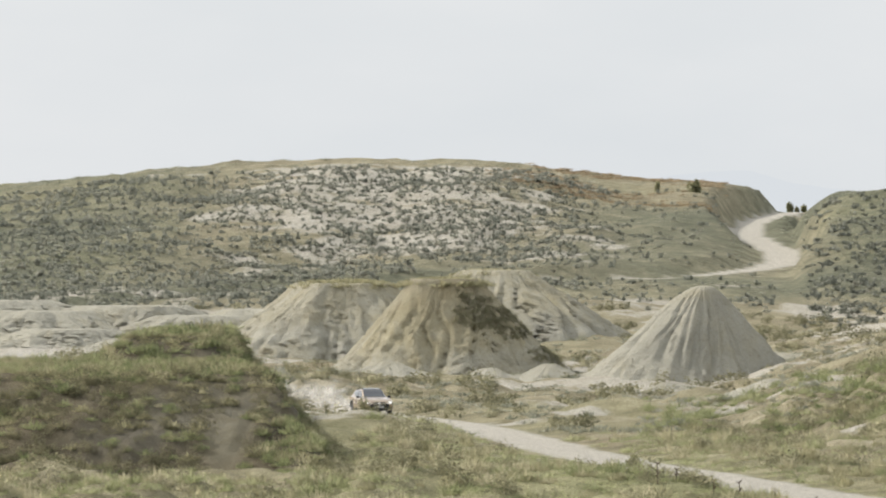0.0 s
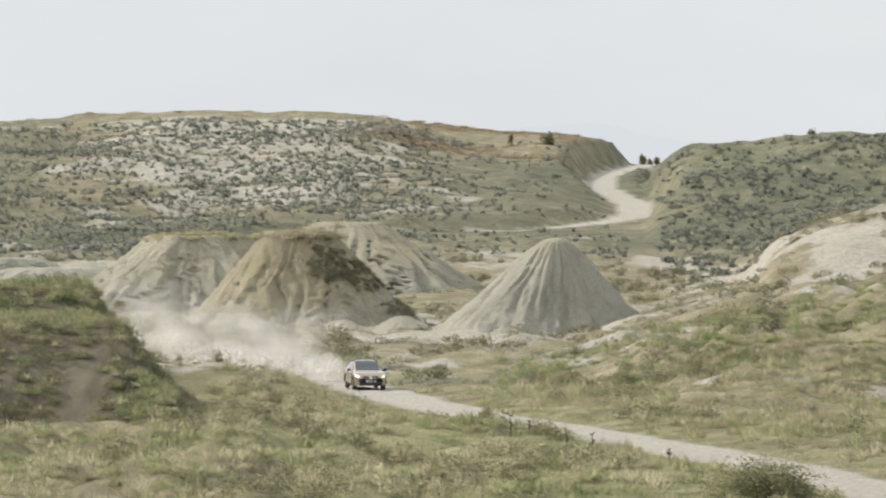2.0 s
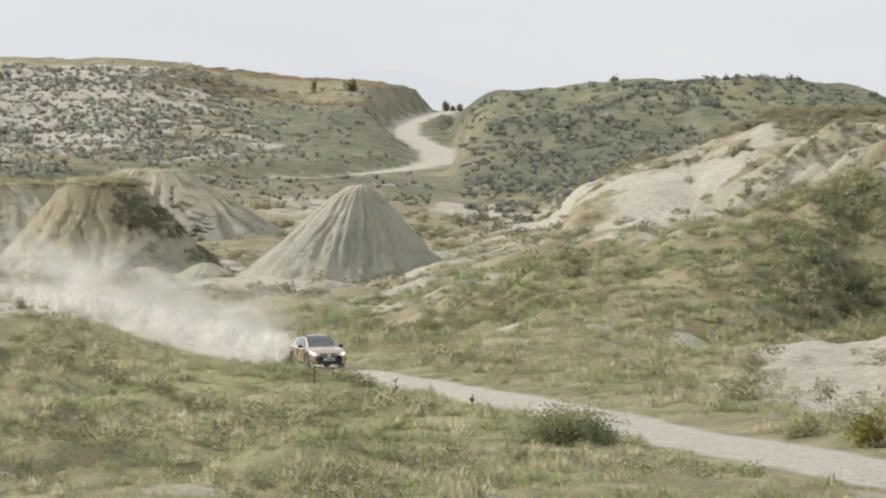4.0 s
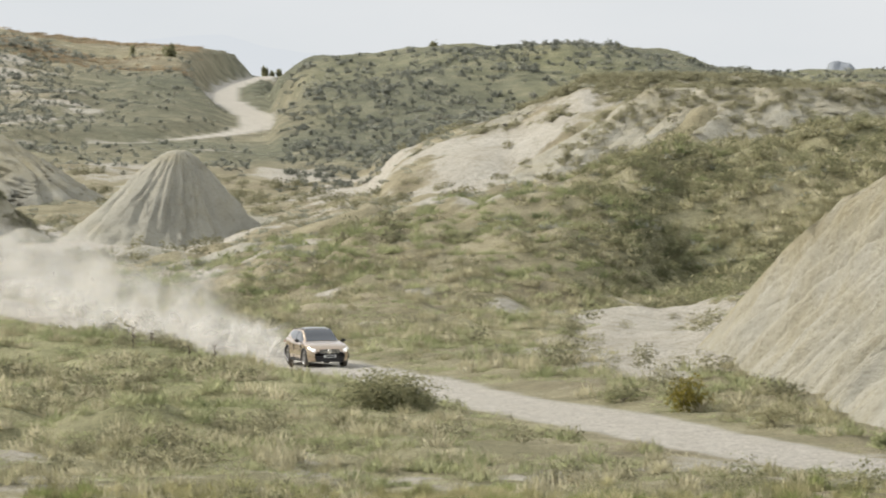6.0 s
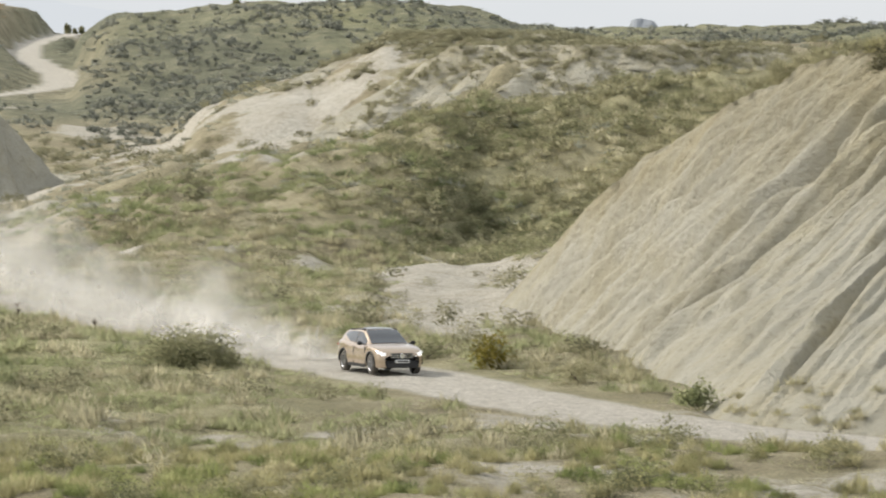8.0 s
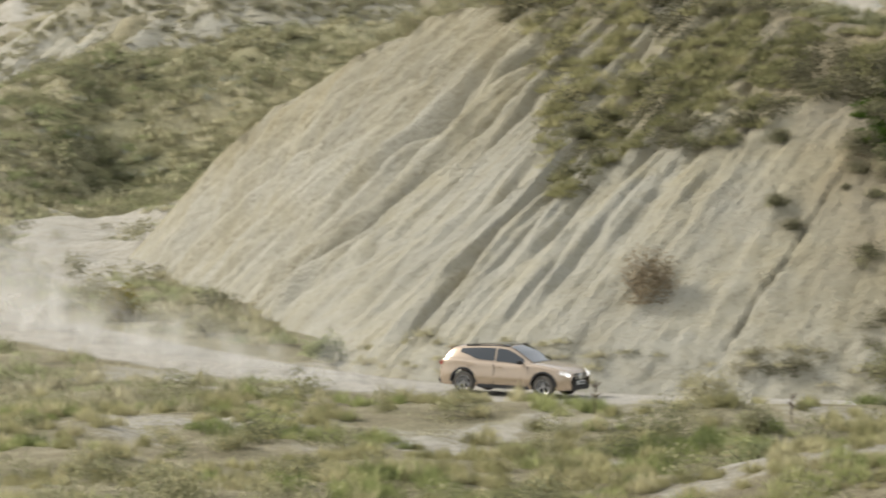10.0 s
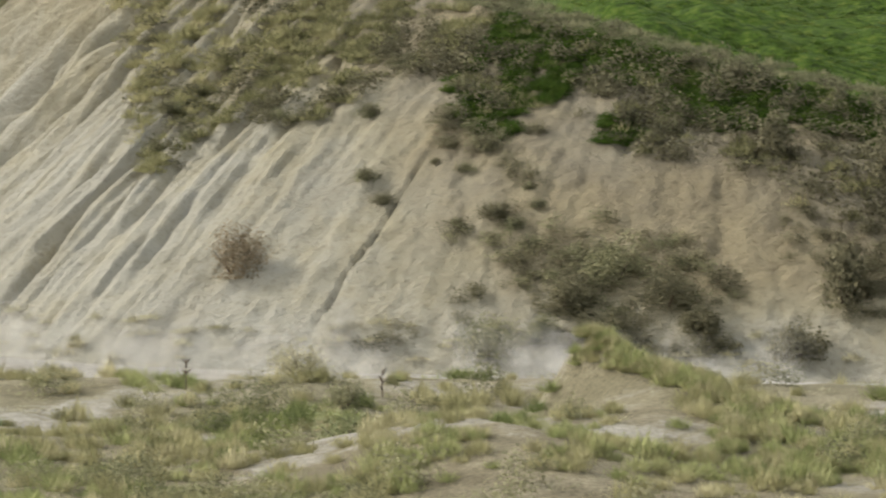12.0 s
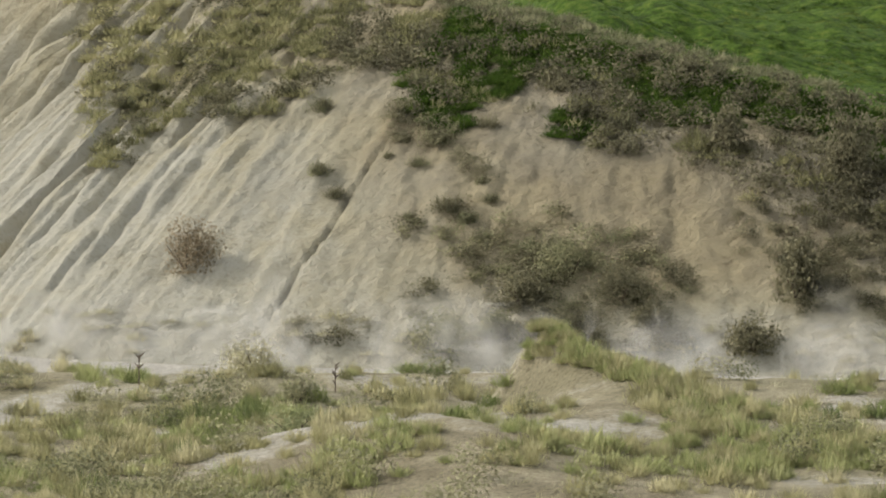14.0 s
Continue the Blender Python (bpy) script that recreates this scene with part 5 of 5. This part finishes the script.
# ---- far mountains and a flat-topped rock ----
def build_distance():
    # Haze on the range is painted in: a flat pale blue emission.
    haze = bpy.data.materials.new("painted_haze")
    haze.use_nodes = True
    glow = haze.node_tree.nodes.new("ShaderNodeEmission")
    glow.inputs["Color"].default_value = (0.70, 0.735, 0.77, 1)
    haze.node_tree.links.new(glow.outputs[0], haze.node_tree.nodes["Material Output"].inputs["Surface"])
    rock = plain("hazy_rock", (0.26, 0.28, 0.30), 1.0, vary=0.08, scale=0.05)
    for name, dist, b0, b1, heights, label in (("mountain_range", 4600, -6, 4, [(-6, 20), (-1.9, 46), (-1.2, 57), (-0.5, 60), (0.0, 50), (1.0, 40), (2.4, 26), (4, 5)], "far mountain range, its haze painted as a pale glow"),
                                               ("rock_butte", 3300, 5.55, 6.05, [(5.55, 6), (5.62, 12), (5.68, 29.5), (5.78, 31.5), (5.88, 30.5), (5.96, 26), (6.0, 14), (6.05, 6)], "flat-topped grey rock far away")):
        b = np.linspace(b0, b1, 160)
        top = table(b, heights) + 1.2 * fbm(b * 6, b * 0, 4, 601)
        q = np.linspace(0, 1, 14)[:, None]
        r = dist + 260 * (q - 0.5) + 30 * fbm(b[None, :] * 5 + q, q * 4, 3, 602)
        z = -20 + (top[None, :] + 20) * np.sin(np.pi * q) ** 0.6
        x, y = r * np.sin(np.radians(b))[None, :], r * np.cos(np.radians(b))[None, :]
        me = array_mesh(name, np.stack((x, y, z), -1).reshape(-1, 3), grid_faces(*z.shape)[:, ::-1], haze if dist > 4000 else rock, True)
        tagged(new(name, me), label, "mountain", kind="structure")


build_distance()


# ---- the car ----
PAINT = plain("bronze_paint", (0.53, 0.42, 0.31), 0.26, 0.55, 1.0, vary=0.03)
PAINT.node_tree.nodes["Principled BSDF"].inputs["Coat Roughness"].default_value = 0.2
BLACK = plain("black_plastic", (0.025, 0.025, 0.027), 0.55)
GLASS = plain("dark_glass", (0.03, 0.036, 0.042), 0.06, 0.0, 1.0, vary=0.02)
RUBBER = plain("dusty_tyre", (0.10, 0.092, 0.08), 0.9)
RIM = plain("alloy_rim", (0.42, 0.42, 0.43), 0.35, 0.8)
CHROME = plain("bright_trim", (0.72, 0.72, 0.72), 0.2, 0.9)
PLATE = plain("plate_white", (0.75, 0.75, 0.74), 0.5)
RED_LAMP = plain("red_lamp", (0.30, 0.015, 0.012), 0.2, 0, 0.8)
LAMP = plain("clear_lamp", (0.80, 0.82, 0.85), 0.15, 0, 0.8)
LAMP.node_tree.nodes["Principled BSDF"].inputs["Emission Color"].default_value = (1.0, 0.97, 0.92, 1)
LAMP.node_tree.nodes["Principled BSDF"].inputs["Emission Strength"].default_value = 0.5
GLOW = bpy.data.materials.new("daylight_strip")
GLOW.use_nodes = True
GLOW.node_tree.nodes["Principled BSDF"].inputs["Emission Color"].default_value = (1, 0.97, 0.9, 1)
GLOW.node_tree.nodes["Principled BSDF"].inputs["Emission Strength"].default_value = 5.0
WHEEL_X, WHEEL_R, TRACK = (1.38, -1.32), 0.345, 0.78
HALF_WIDTH = [(-2.21, 0.70), (-2.1, 0.80), (-1.7, 0.885), (-1.3, 0.90), (0, 0.885), (1.3, 0.90), (1.75, 0.87), (2.05, 0.78), (2.2, 0.62)]
TOP_LINE = [(-2.21, 0.86), (-2.14, 1.02), (-1.9, 1.07), (-1.0, 1.03), (0.4, 0.99), (0.95, 1.01), (1.4, 0.965), (1.8, 0.90), (2.05, 0.80), (2.2, 0.66)]
ROOF_LINE = [(-2.12, 1.05), (-2.03, 1.18), (-1.92, 1.31), (-1.75, 1.395), (-1.35, 1.455), (-0.9, 1.495), (-0.35, 1.515), (0.05, 1.48), (0.35, 1.36), (0.7, 1.16), (1.02, 0.995)]
ROOF_HALF = [(-2.12, 0.66), (-1.8, 0.58), (-1.0, 0.585), (0, 0.60), (0.4, 0.64), (1.02, 0.72)]


def loft(name, xs, row, material, parent, label="", smooth_faces=True):
    """A skin of cross-sections row(x) -> points (y, z) from one side over to the other."""
    v, n = [], 0
    for x in xs:
        pts = row(float(x))
        n = len(pts)
        v += [(x, y, z) for y, z in pts]
    me = array_mesh(name, np.array(v), grid_faces(len(xs), n), material, smooth_faces)
    ob = new(name, me)
    ob.parent = parent
    return tagged(ob, label)


def body_row(x):
    w, top = float(table(x, HALF_WIDTH)), float(table(x, TOP_LINE))
    low = 0.24 + 0.10 * max(0, abs(x) - 1.9)
    for wx in WHEEL_X:
        if abs(x - wx) < 0.415:
            low = max(low, WHEEL_R + math.sqrt(0.415 ** 2 - (x - wx) ** 2) - 0.0)
    side = []
    for k in range(9):
        q = k / 8
        z = low + (top - 0.07 - low) * q
        bulge = -0.05 * (1 - min(1, (z - 0.2) / 0.25)) - 0.035 * max(0, (z - 0.62) / 0.4) ** 2 + 0.012 * math.sin((z - 0.3) * 9)
        side.append((w + bulge, z))
    side += [(w - 0.075, top - 0.02), (w - 0.14, top), (w * 0.5, top + 0.025), (0, top + 0.032)]
    return [(-y, z) for y, z in side] + [(y, z) for y, z in reversed(side[:-1])]


def cabin_row(x, lift=0.0):
    base, roof, half = float(table(x, TOP_LINE)) - 0.05, float(table(x, ROOF_LINE)), float(table(x, ROOF_HALF))
    wide = float(table(x, HALF_WIDTH)) - 0.10
    roof = max(roof, base + 0.02)
    side = [(wide + lift + (half - wide) * q ** 1.25, base + (roof - 0.05 - base) * q) for q in (0, 0.2, 0.4, 0.6, 0.8, 1)]
    side += [(half - 0.05, roof - 0.012 + lift), (half * 0.5, roof + 0.012 + lift), (0, roof + 0.02 + lift)]
    return [(-y, z) for y, z in side] + [(y, z) for y, z in reversed(side[:-1])]


def side_glass(parent, x0, x1, sign, q0, q1):
    """A side window that lies on the cabin's flank."""
    xs = np.linspace(x0, x1, 14)
    v = []
    for x in xs:
        base, roof, half = float(table(x, TOP_LINE)) - 0.05, float(table(x, ROOF_LINE)), float(table(x, ROOF_HALF))
        wide = float(table(x, HALF_WIDTH)) - 0.10
        for q in np.linspace(q0 + 0.42 * float(smooth(-0.8, -1.55, x)), q1, 5):
            z = base + (roof - 0.05 - base) * q
            v.append((x, sign * (wide + 0.012 + (half - wide) * q ** 1.25), z))
    f = grid_faces(14, 5)
    return new_child("side_window", array_mesh("side_window", np.array(v), f if sign > 0 else f[:, ::-1], GLASS, True), parent)


def top_glass(name, parent, x0, x1, share, lift):
    xs = np.linspace(x0, x1, 12)
    v = []
    for x in xs:
        half, roof = float(table(x, ROOF_HALF)) * share, float(table(x, ROOF_LINE))
        v += [(x, y * half, roof + lift + 0.02 * (1 - y * y)) for y in np.linspace(-1, 1, 9)]
    return new_child(name, array_mesh(name, np.array(v), grid_faces(12, 9), GLASS, True), parent, "dark tinted glass")


def block(name, at, size, material, parent, bevel=0.02, label="", turn=(0, 0, 0), taper=1.0):
    bm = bmesh.new()
    bmesh.ops.create_cube(bm, size=1, matrix=Matrix.Diagonal((*size, 1)))
    for v in bm.verts:
        if v.co.x > 0:
            v.co.y *= taper
    bmesh.ops.bevel(bm, geom=bm.edges[:] + bm.verts[:], offset=min(bevel, min(size) * 0.4), segments=2, affect="EDGES")
    ob = part(name, bm, material, parent, label)
    ob.matrix_local = pose(*at, *turn)
    return ob


def ring_profile(profile, segments):
    """Turns a profile of (radius, y) round the y axis."""
    a = np.linspace(0, 2 * np.pi, segments, endpoint=False)
    v = np.array([[r * math.cos(t), y, r * math.sin(t)] for t in a for r, y in profile])
    n = len(profile)
    i, k = np.meshgrid(np.arange(segments), np.arange(n - 1), indexing="ij")
    p = i * n + k
    q = ((i + 1) % segments) * n + k
    return v, np.stack((p, p + 1, q + 1, q), -1).reshape(-1, 4)


def build_wheel(parent, x, y):
    wheel = new("wheel")
    wheel.parent = parent
    wheel.location = (x, y, WHEEL_R)
    sign = 1 if y > 0 else -1
    v, f = ring_profile([(0.225, -0.10), (0.30, -0.11), (0.335, -0.095), (0.345, -0.05), (0.345, 0.05), (0.335, 0.095), (0.30, 0.11), (0.225, 0.10)], 32)
    new_child("tyre", array_mesh("tyre", v, f, RUBBER, True), wheel, "dusty black tyre")
    v, f = ring_profile([(0.228, -0.095), (0.205, -0.08), (0.195, 0.0), (0.205, 0.08), (0.228, 0.095)], 32)
    bm = bmesh.new()
    vs = [bm.verts.new(c) for c in v]
    for q in f:
        bm.faces.new([vs[i] for i in q])
    for k in range(5):
        for off in (-0.13, 0.13):
            m = Matrix.Rotation(2 * math.pi * k / 5 + off, 4, "Y") @ Matrix.Translation((0.125, sign * 0.065, 0)) @ Matrix.Diagonal((0.19, 0.03, 0.035, 1))
            bmesh.ops.create_cube(bm, size=1, matrix=m)
    bmesh.ops.create_cone(bm, cap_ends=True, segments=16, radius1=0.06, radius2=0.05, depth=0.05, matrix=Matrix.Translation((0, sign * 0.065, 0)) @ Matrix.Rotation(math.pi / 2, 4, "X"))
    part("rim", bm, RIM, wheel, "silver alloy rim with paired spokes")
    bm = bmesh.new()
    bmesh.ops.create_cone(bm, cap_ends=True, segments=24, radius1=0.19, radius2=0.19, depth=0.02, matrix=Matrix.Rotation(math.pi / 2, 4, "X"))
    part("brake_disc", bm, BLACK, wheel)
    return wheel


def build_car():
    car = tagged(new("car"), "dusty bronze compact crossover car driving on gravel", "car")
    loft("body", np.unique(np.concatenate((np.linspace(-2.21, 2.2, 90), np.array([wx + d for wx in WHEEL_X for d in (-0.416, 0.416)])))), body_row, PAINT, car)
    loft("cabin", np.linspace(-2.12, 1.02, 44), cabin_row, PAINT, car)
    for sign in (-1, 1):
        side_glass(car, -0.28, 0.66, sign, 0.14, 0.90)
        side_glass(car, -1.52, -0.34, sign, 0.16, 0.90)
    top_glass("windscreen", car, 0.14, 0.96, 0.93, 0.012)
    top_glass("glass_roof", car, -1.35, 0.04, 0.80, 0.012)
    top_glass("rear_window", car, -2.06, -1.72, 0.88, 0.012)
    # lower cladding, sills and bumpers
    block("underbody", (0, 0, 0.36), (4.0, 1.42, 0.26), BLACK, car)
    block("front_bumper", (2.13, 0, 0.33), (0.16, 1.36, 0.17), BLACK, car, 0.04, "black lower bumper", taper=0.86)
    block("front_intake", (2.185, 0, 0.44), (0.05, 1.10, 0.08), BLACK, car)
    block("rear_bumper", (-2.15, 0, 0.38), (0.16, 1.50, 0.22), BLACK, car, 0.04)
    for sign in (-1, 1):
        block("sill", (0.03, sign * 0.865, 0.27), (1.75, 0.06, 0.11), BLACK, car, 0.02)
        block("headlight", (1.98, sign * 0.66, 0.735), (0.40, 0.26, 0.13), LAMP, car, 0.04, "clear swept-back headlight", turn=(0, 16, -sign * 28))
        block("light_strip", (2.075, sign * 0.60, 0.70), (0.06, 0.28, 0.05), GLOW, car, 0.01, "glowing daytime light", turn=(0, 0, -sign * 28))
        block("fog_lamp", (2.10, sign * 0.66, 0.40), (0.08, 0.13, 0.10), BLACK, car, 0.03)
        block("tail_light", (-2.10, sign * 0.66, 0.90), (0.14, 0.30, 0.14), RED_LAMP, car, 0.04, "red tail light", turn=(0, 0, sign * 20))
        block("roof_rail", (-0.62, sign * 0.575, 1.468), (1.5, 0.035, 0.045), BLACK, car, 0.012, turn=(0, -1.5, 0))
        mirror = block("mirror", (0.62, sign * 0.98, 1.04), (0.14, 0.20, 0.13), BLACK, car, 0.04, "black wing mirror")
        block("mirror_arm", (0.02, -sign * 0.12, -0.03), (0.08, 0.14, 0.03), BLACK, mirror, 0.01)
        for x in (0.0, -1.0):
            block("door_handle", (x - 0.12, sign * 0.895, 0.86), (0.19, 0.03, 0.03), PAINT, car, 0.01)
        for x in (0.86, -0.30):
            block("door_gap", (x, sign * 0.886, 0.62), (0.012, 0.02, 0.62), BLACK, car, 0.004)
        for wx in WHEEL_X:
            a = np.linspace(0.02, math.pi - 0.02, 22)
            v = np.array([[wx + r * math.cos(t), sign * y, WHEEL_R + r * math.sin(t)] for t in a for r, y in ((0.40, 0.80), (0.40, 0.905), (0.455, 0.905), (0.46, 0.88))])
            f = grid_faces(22, 4)
            new_child("wheel_arch", array_mesh("wheel_arch", v, f, BLACK, False), car, "black plastic wheel arch")
    grille = block("grille", (2.165, 0, 0.655), (0.07, 0.86, 0.19), BLACK, car, 0.03, "black grille with two bright slats")
    for z in (-0.035, 0.035):
        block("slat", (0.04, 0, z), (0.02, 0.80, 0.022), CHROME, grille, 0.006)
    bm = bmesh.new()
    bmesh.ops.create_cone(bm, cap_ends=True, segments=24, radius1=0.095, radius2=0.085, depth=0.03, matrix=Matrix.Rotation(math.pi / 2, 4, "Y"))
    part("badge", bm, CHROME, grille, "round bright badge").location = (0.05, 0, 0)
    for x, z in ((2.215, 0.475), (-2.235, 0.62)):
        plate = block("plate", (x, 0, z), (0.02, 0.52, 0.11), PLATE, car, 0.006, "white plate with a dark bar")
        block("plate_bar", (0.012 if x > 0 else -0.012, 0.02, 0), (0.006, 0.40, 0.055), BLACK, plate, 0.002)
    block("rear_spoiler", (-1.93, 0, 1.36), (0.26, 1.05, 0.04), PAINT, car, 0.015, turn=(0, -8, 0))
    wheels = [build_wheel(car, wx, sign * TRACK) for wx in WHEEL_X for sign in (-1, 1)]
    return car, wheels


CAR, WHEELS = build_car()

# bearing of the car from the camera, by the second
DRIVE = [(-0.6, -4.78), (0.0, -4.306), (0.5, -3.939), (1.0, -3.561), (1.5, -3.233), (2.0, -2.876), (2.5, -2.537), (3.0, -2.160), (5.5, -0.052), (6.0, 0.472), (6.5, 1.001), (7.0, 1.632), (7.2, 1.880),
         (9.3, 5.70), (9.5, 6.402), (9.9, 7.874), (10.5, 10.495), (10.8, 11.99), (11.1, 13.30), (11.7, 16.17), (12.6, 20.2), (14.0, 25.8)]
NEAR_ROAD = ROAD[np.argmin(np.hypot(ROAD[:, 0] + 57, ROAD[:, 1] - 383)):]
ROAD_BEARING = np.degrees(np.arctan2(NEAR_ROAD[:, 0], NEAR_ROAD[:, 1]))


def car_at(t):
    """Place and heading of the car at t seconds."""
    b = float(table(t, DRIVE))
    k = float(np.interp(b, ROAD_BEARING, np.arange(len(ROAD_BEARING))))
    at = [np.array([np.interp(k + d, np.arange(len(NEAR_ROAD)), NEAR_ROAD[:, i]) for i in range(3)]) for d in (-1.5, 0, 1.5)]
    way = at[2] - at[0]
    return at[1], math.degrees(math.atan2(way[1], way[0])), math.degrees(math.atan2(way[2], math.hypot(way[0], way[1])))


# ---- dust: clouds of fine specks that the wheels throw up ----
def dust_material(name, strength):
    """Thin dust: each flake fades towards its rim and is torn by noise."""
    m, n, l, b = shader(name, 1.0)
    b.inputs["Base Color"].default_value = (0.83, 0.81, 0.765, 1)
    soft, thru, clear = n.new("ShaderNodeMixShader"), n.new("ShaderNodeBsdfTranslucent"), n.new("ShaderNodeBsdfTransparent")
    thru.inputs["Color"].default_value = (0.83, 0.81, 0.765, 1)
    soft.inputs["Fac"].default_value = 0.5
    l.new(b.outputs[0], soft.inputs[1])
    l.new(thru.outputs[0], soft.inputs[2])
    fac = math_node(n, l, "MULTIPLY", math_node(n, l, "POWER", attribute_node(n, "core"), 1.4), ramp_node(n, l, noise_node(n, l, 1.3, 5), [(0.30, (0.3, 0.3, 0.3)), (0.70, (1, 1, 1))]))
    fac = math_node(n, l, "MULTIPLY", fac, strength)
    veil = n.new("ShaderNodeMixShader")
    l.new(fac, veil.inputs["Fac"])
    l.new(clear.outputs[0], veil.inputs[1])
    l.new(soft.outputs[0], veil.inputs[2])
    l.new(veil.outputs[0], n["Material Output"].inputs["Surface"])
    return m


def dust_mesh(flakes, size, wide, high, seed, material):
    g = np.random.default_rng(seed)
    verts, faces, core = [], [], []
    rim = np.linspace(0, 2 * np.pi, 10, endpoint=False)
    for k in range(flakes):
        c = g.normal(0, 1, 3) * np.array((wide * 0.55, wide * 0.5, high * 0.3))
        m = np.array(Euler(g.uniform(0, 6.28, 3)).to_matrix())
        r = size * g.uniform(0.6, 1.3)
        o = len(verts)
        verts.append(c)
        core.append(1.0)
        for ring, value in ((0.5, 0.62), (1.0, 0.0)):
            for a in rim:
                p = np.array((math.cos(a), math.sin(a), 0.25 * math.sin(a * 2 + k))) * r * ring * g.uniform(0.85, 1.15)
                verts.append(c + m @ p)
                core.append(value)
        for i in range(10):
            j = (i + 1) % 10
            faces += [(o, o + 1 + i, o + 1 + j), (o + 1 + i, o + 11 + i, o + 11 + j), (o + 1 + i, o + 11 + j, o + 1 + j)]
    return array_mesh("dust_cloud", np.array(verts), np.array(faces), material, True, core=core)


scene.cycles.transparent_max_bounces = 64
DUST_DENSE = [dust_mesh(12, 1.0, 1.2, 1.1, 700 + k, dust_material("thick_dust", 0.62)) for k in range(3)]
DUST_WIDE = [dust_mesh(14, 1.9, 2.6, 2.3, 710 + k, dust_material("thin_dust", 0.36)) for k in range(3)]
DUST_FINE = [dust_mesh(12, 1.1, 1.5, 1.3, 720 + k, dust_material("fine_dust", 0.17)) for k in range(3)]


def motions():
    times = np.arange(0, 14.01, 0.1)
    rows = []
    for t in times:
        p, heading, pitch = car_at(t)
        rows.append((float(t), pose(p[0], p[1], p[2] - 0.02 + 0.012 * math.sin(t * 9.1), 0.5 * math.sin(t * 5.3), -pitch + 0.5 * math.sin(t * 7.7), heading)))
    walk(CAR, rows)
    for wheel in WHEELS:
        x, y, z = wheel.location
        walk(wheel, [(k / 30, pose(x, y, z, 0, (k * 79.0) % 360, 0)) for k in range(421)])
    # each cloud lies in the road until the car has passed, then billows up and drifts off
    g = random.Random(5)
    start = -5.0
    k = 0
    for wide in (False, True):
        t = start
        while t < 12.4:
            if t >= -0.6:
                p = car_at(t)[0]
            else:
                p0 = car_at(-0.6)[0]
                i = int(np.argmin(np.hypot(ROAD[:, 0] - p0[0], ROAD[:, 1] - p0[1]))) + int((t + 0.6) * 19)
                p = ROAD[max(i, 0)]
            meshes = DUST_FINE if t > 8.2 else DUST_WIDE if wide else DUST_DENSE
            cloud = tagged(new("dust_cloud", meshes[k % 3]), "pale drifting cloud of road dust", "dust", "dust behind the car", "stuff")
            k += 1
            away = 0.10 + (0.7 if wide else 0.0) + g.uniform(0, 0.12)
            drift = Vector((g.uniform(-0.5, 0.1), g.uniform(0.1, 0.6), 0))
            up = g.uniform(0.5, 1.0) * (1.0 if wide else 0.45) * (1.0 if t < 5.5 else 0.45)
            turn = g.uniform(0, 360)
            path = []
            for s in (-9, 0, 0.2, 1.5, 3.5, 7, 12, 22):
                now = t + away + s
                rise = -4.0 if s < 0 else (-4.0 if s == 0 else 0)
                height = {0.2: 0.4, 1.5: 1.2, 3.5: 2.4, 7: 3.0, 12: 2.6, 22: 1.0}.get(s, 0) * (1.0 if wide else 0.6) + rise + (0.5 if wide else 0.25)
                go = max(0.0, s)
                path.append((now, Vector(p) + drift * go + Vector((0, 0, height * (1 if s <= 0 else up + 0.3))), turn + 4 * go))
            ts = [q[0] for q in path]
            rows = []
            for now in [0.0] + [q for q in ts if 0.0 < q < 14.0] + [14.0]:
                j = [np.interp(now, ts, [q[1][i] for q in path]) for i in range(3)]
                rows.append((now, pose(*j, 0, 0, float(np.interp(now, ts, [q[2] for q in path])))))
            clean = [rows[0]]
            for r in rows[1:]:
                if frame(r[0]) > frame(clean[-1][0]):
                    clean.append(r)
            walk(cloud, clean)
            t += 0.22 if not wide else 0.42


motions()
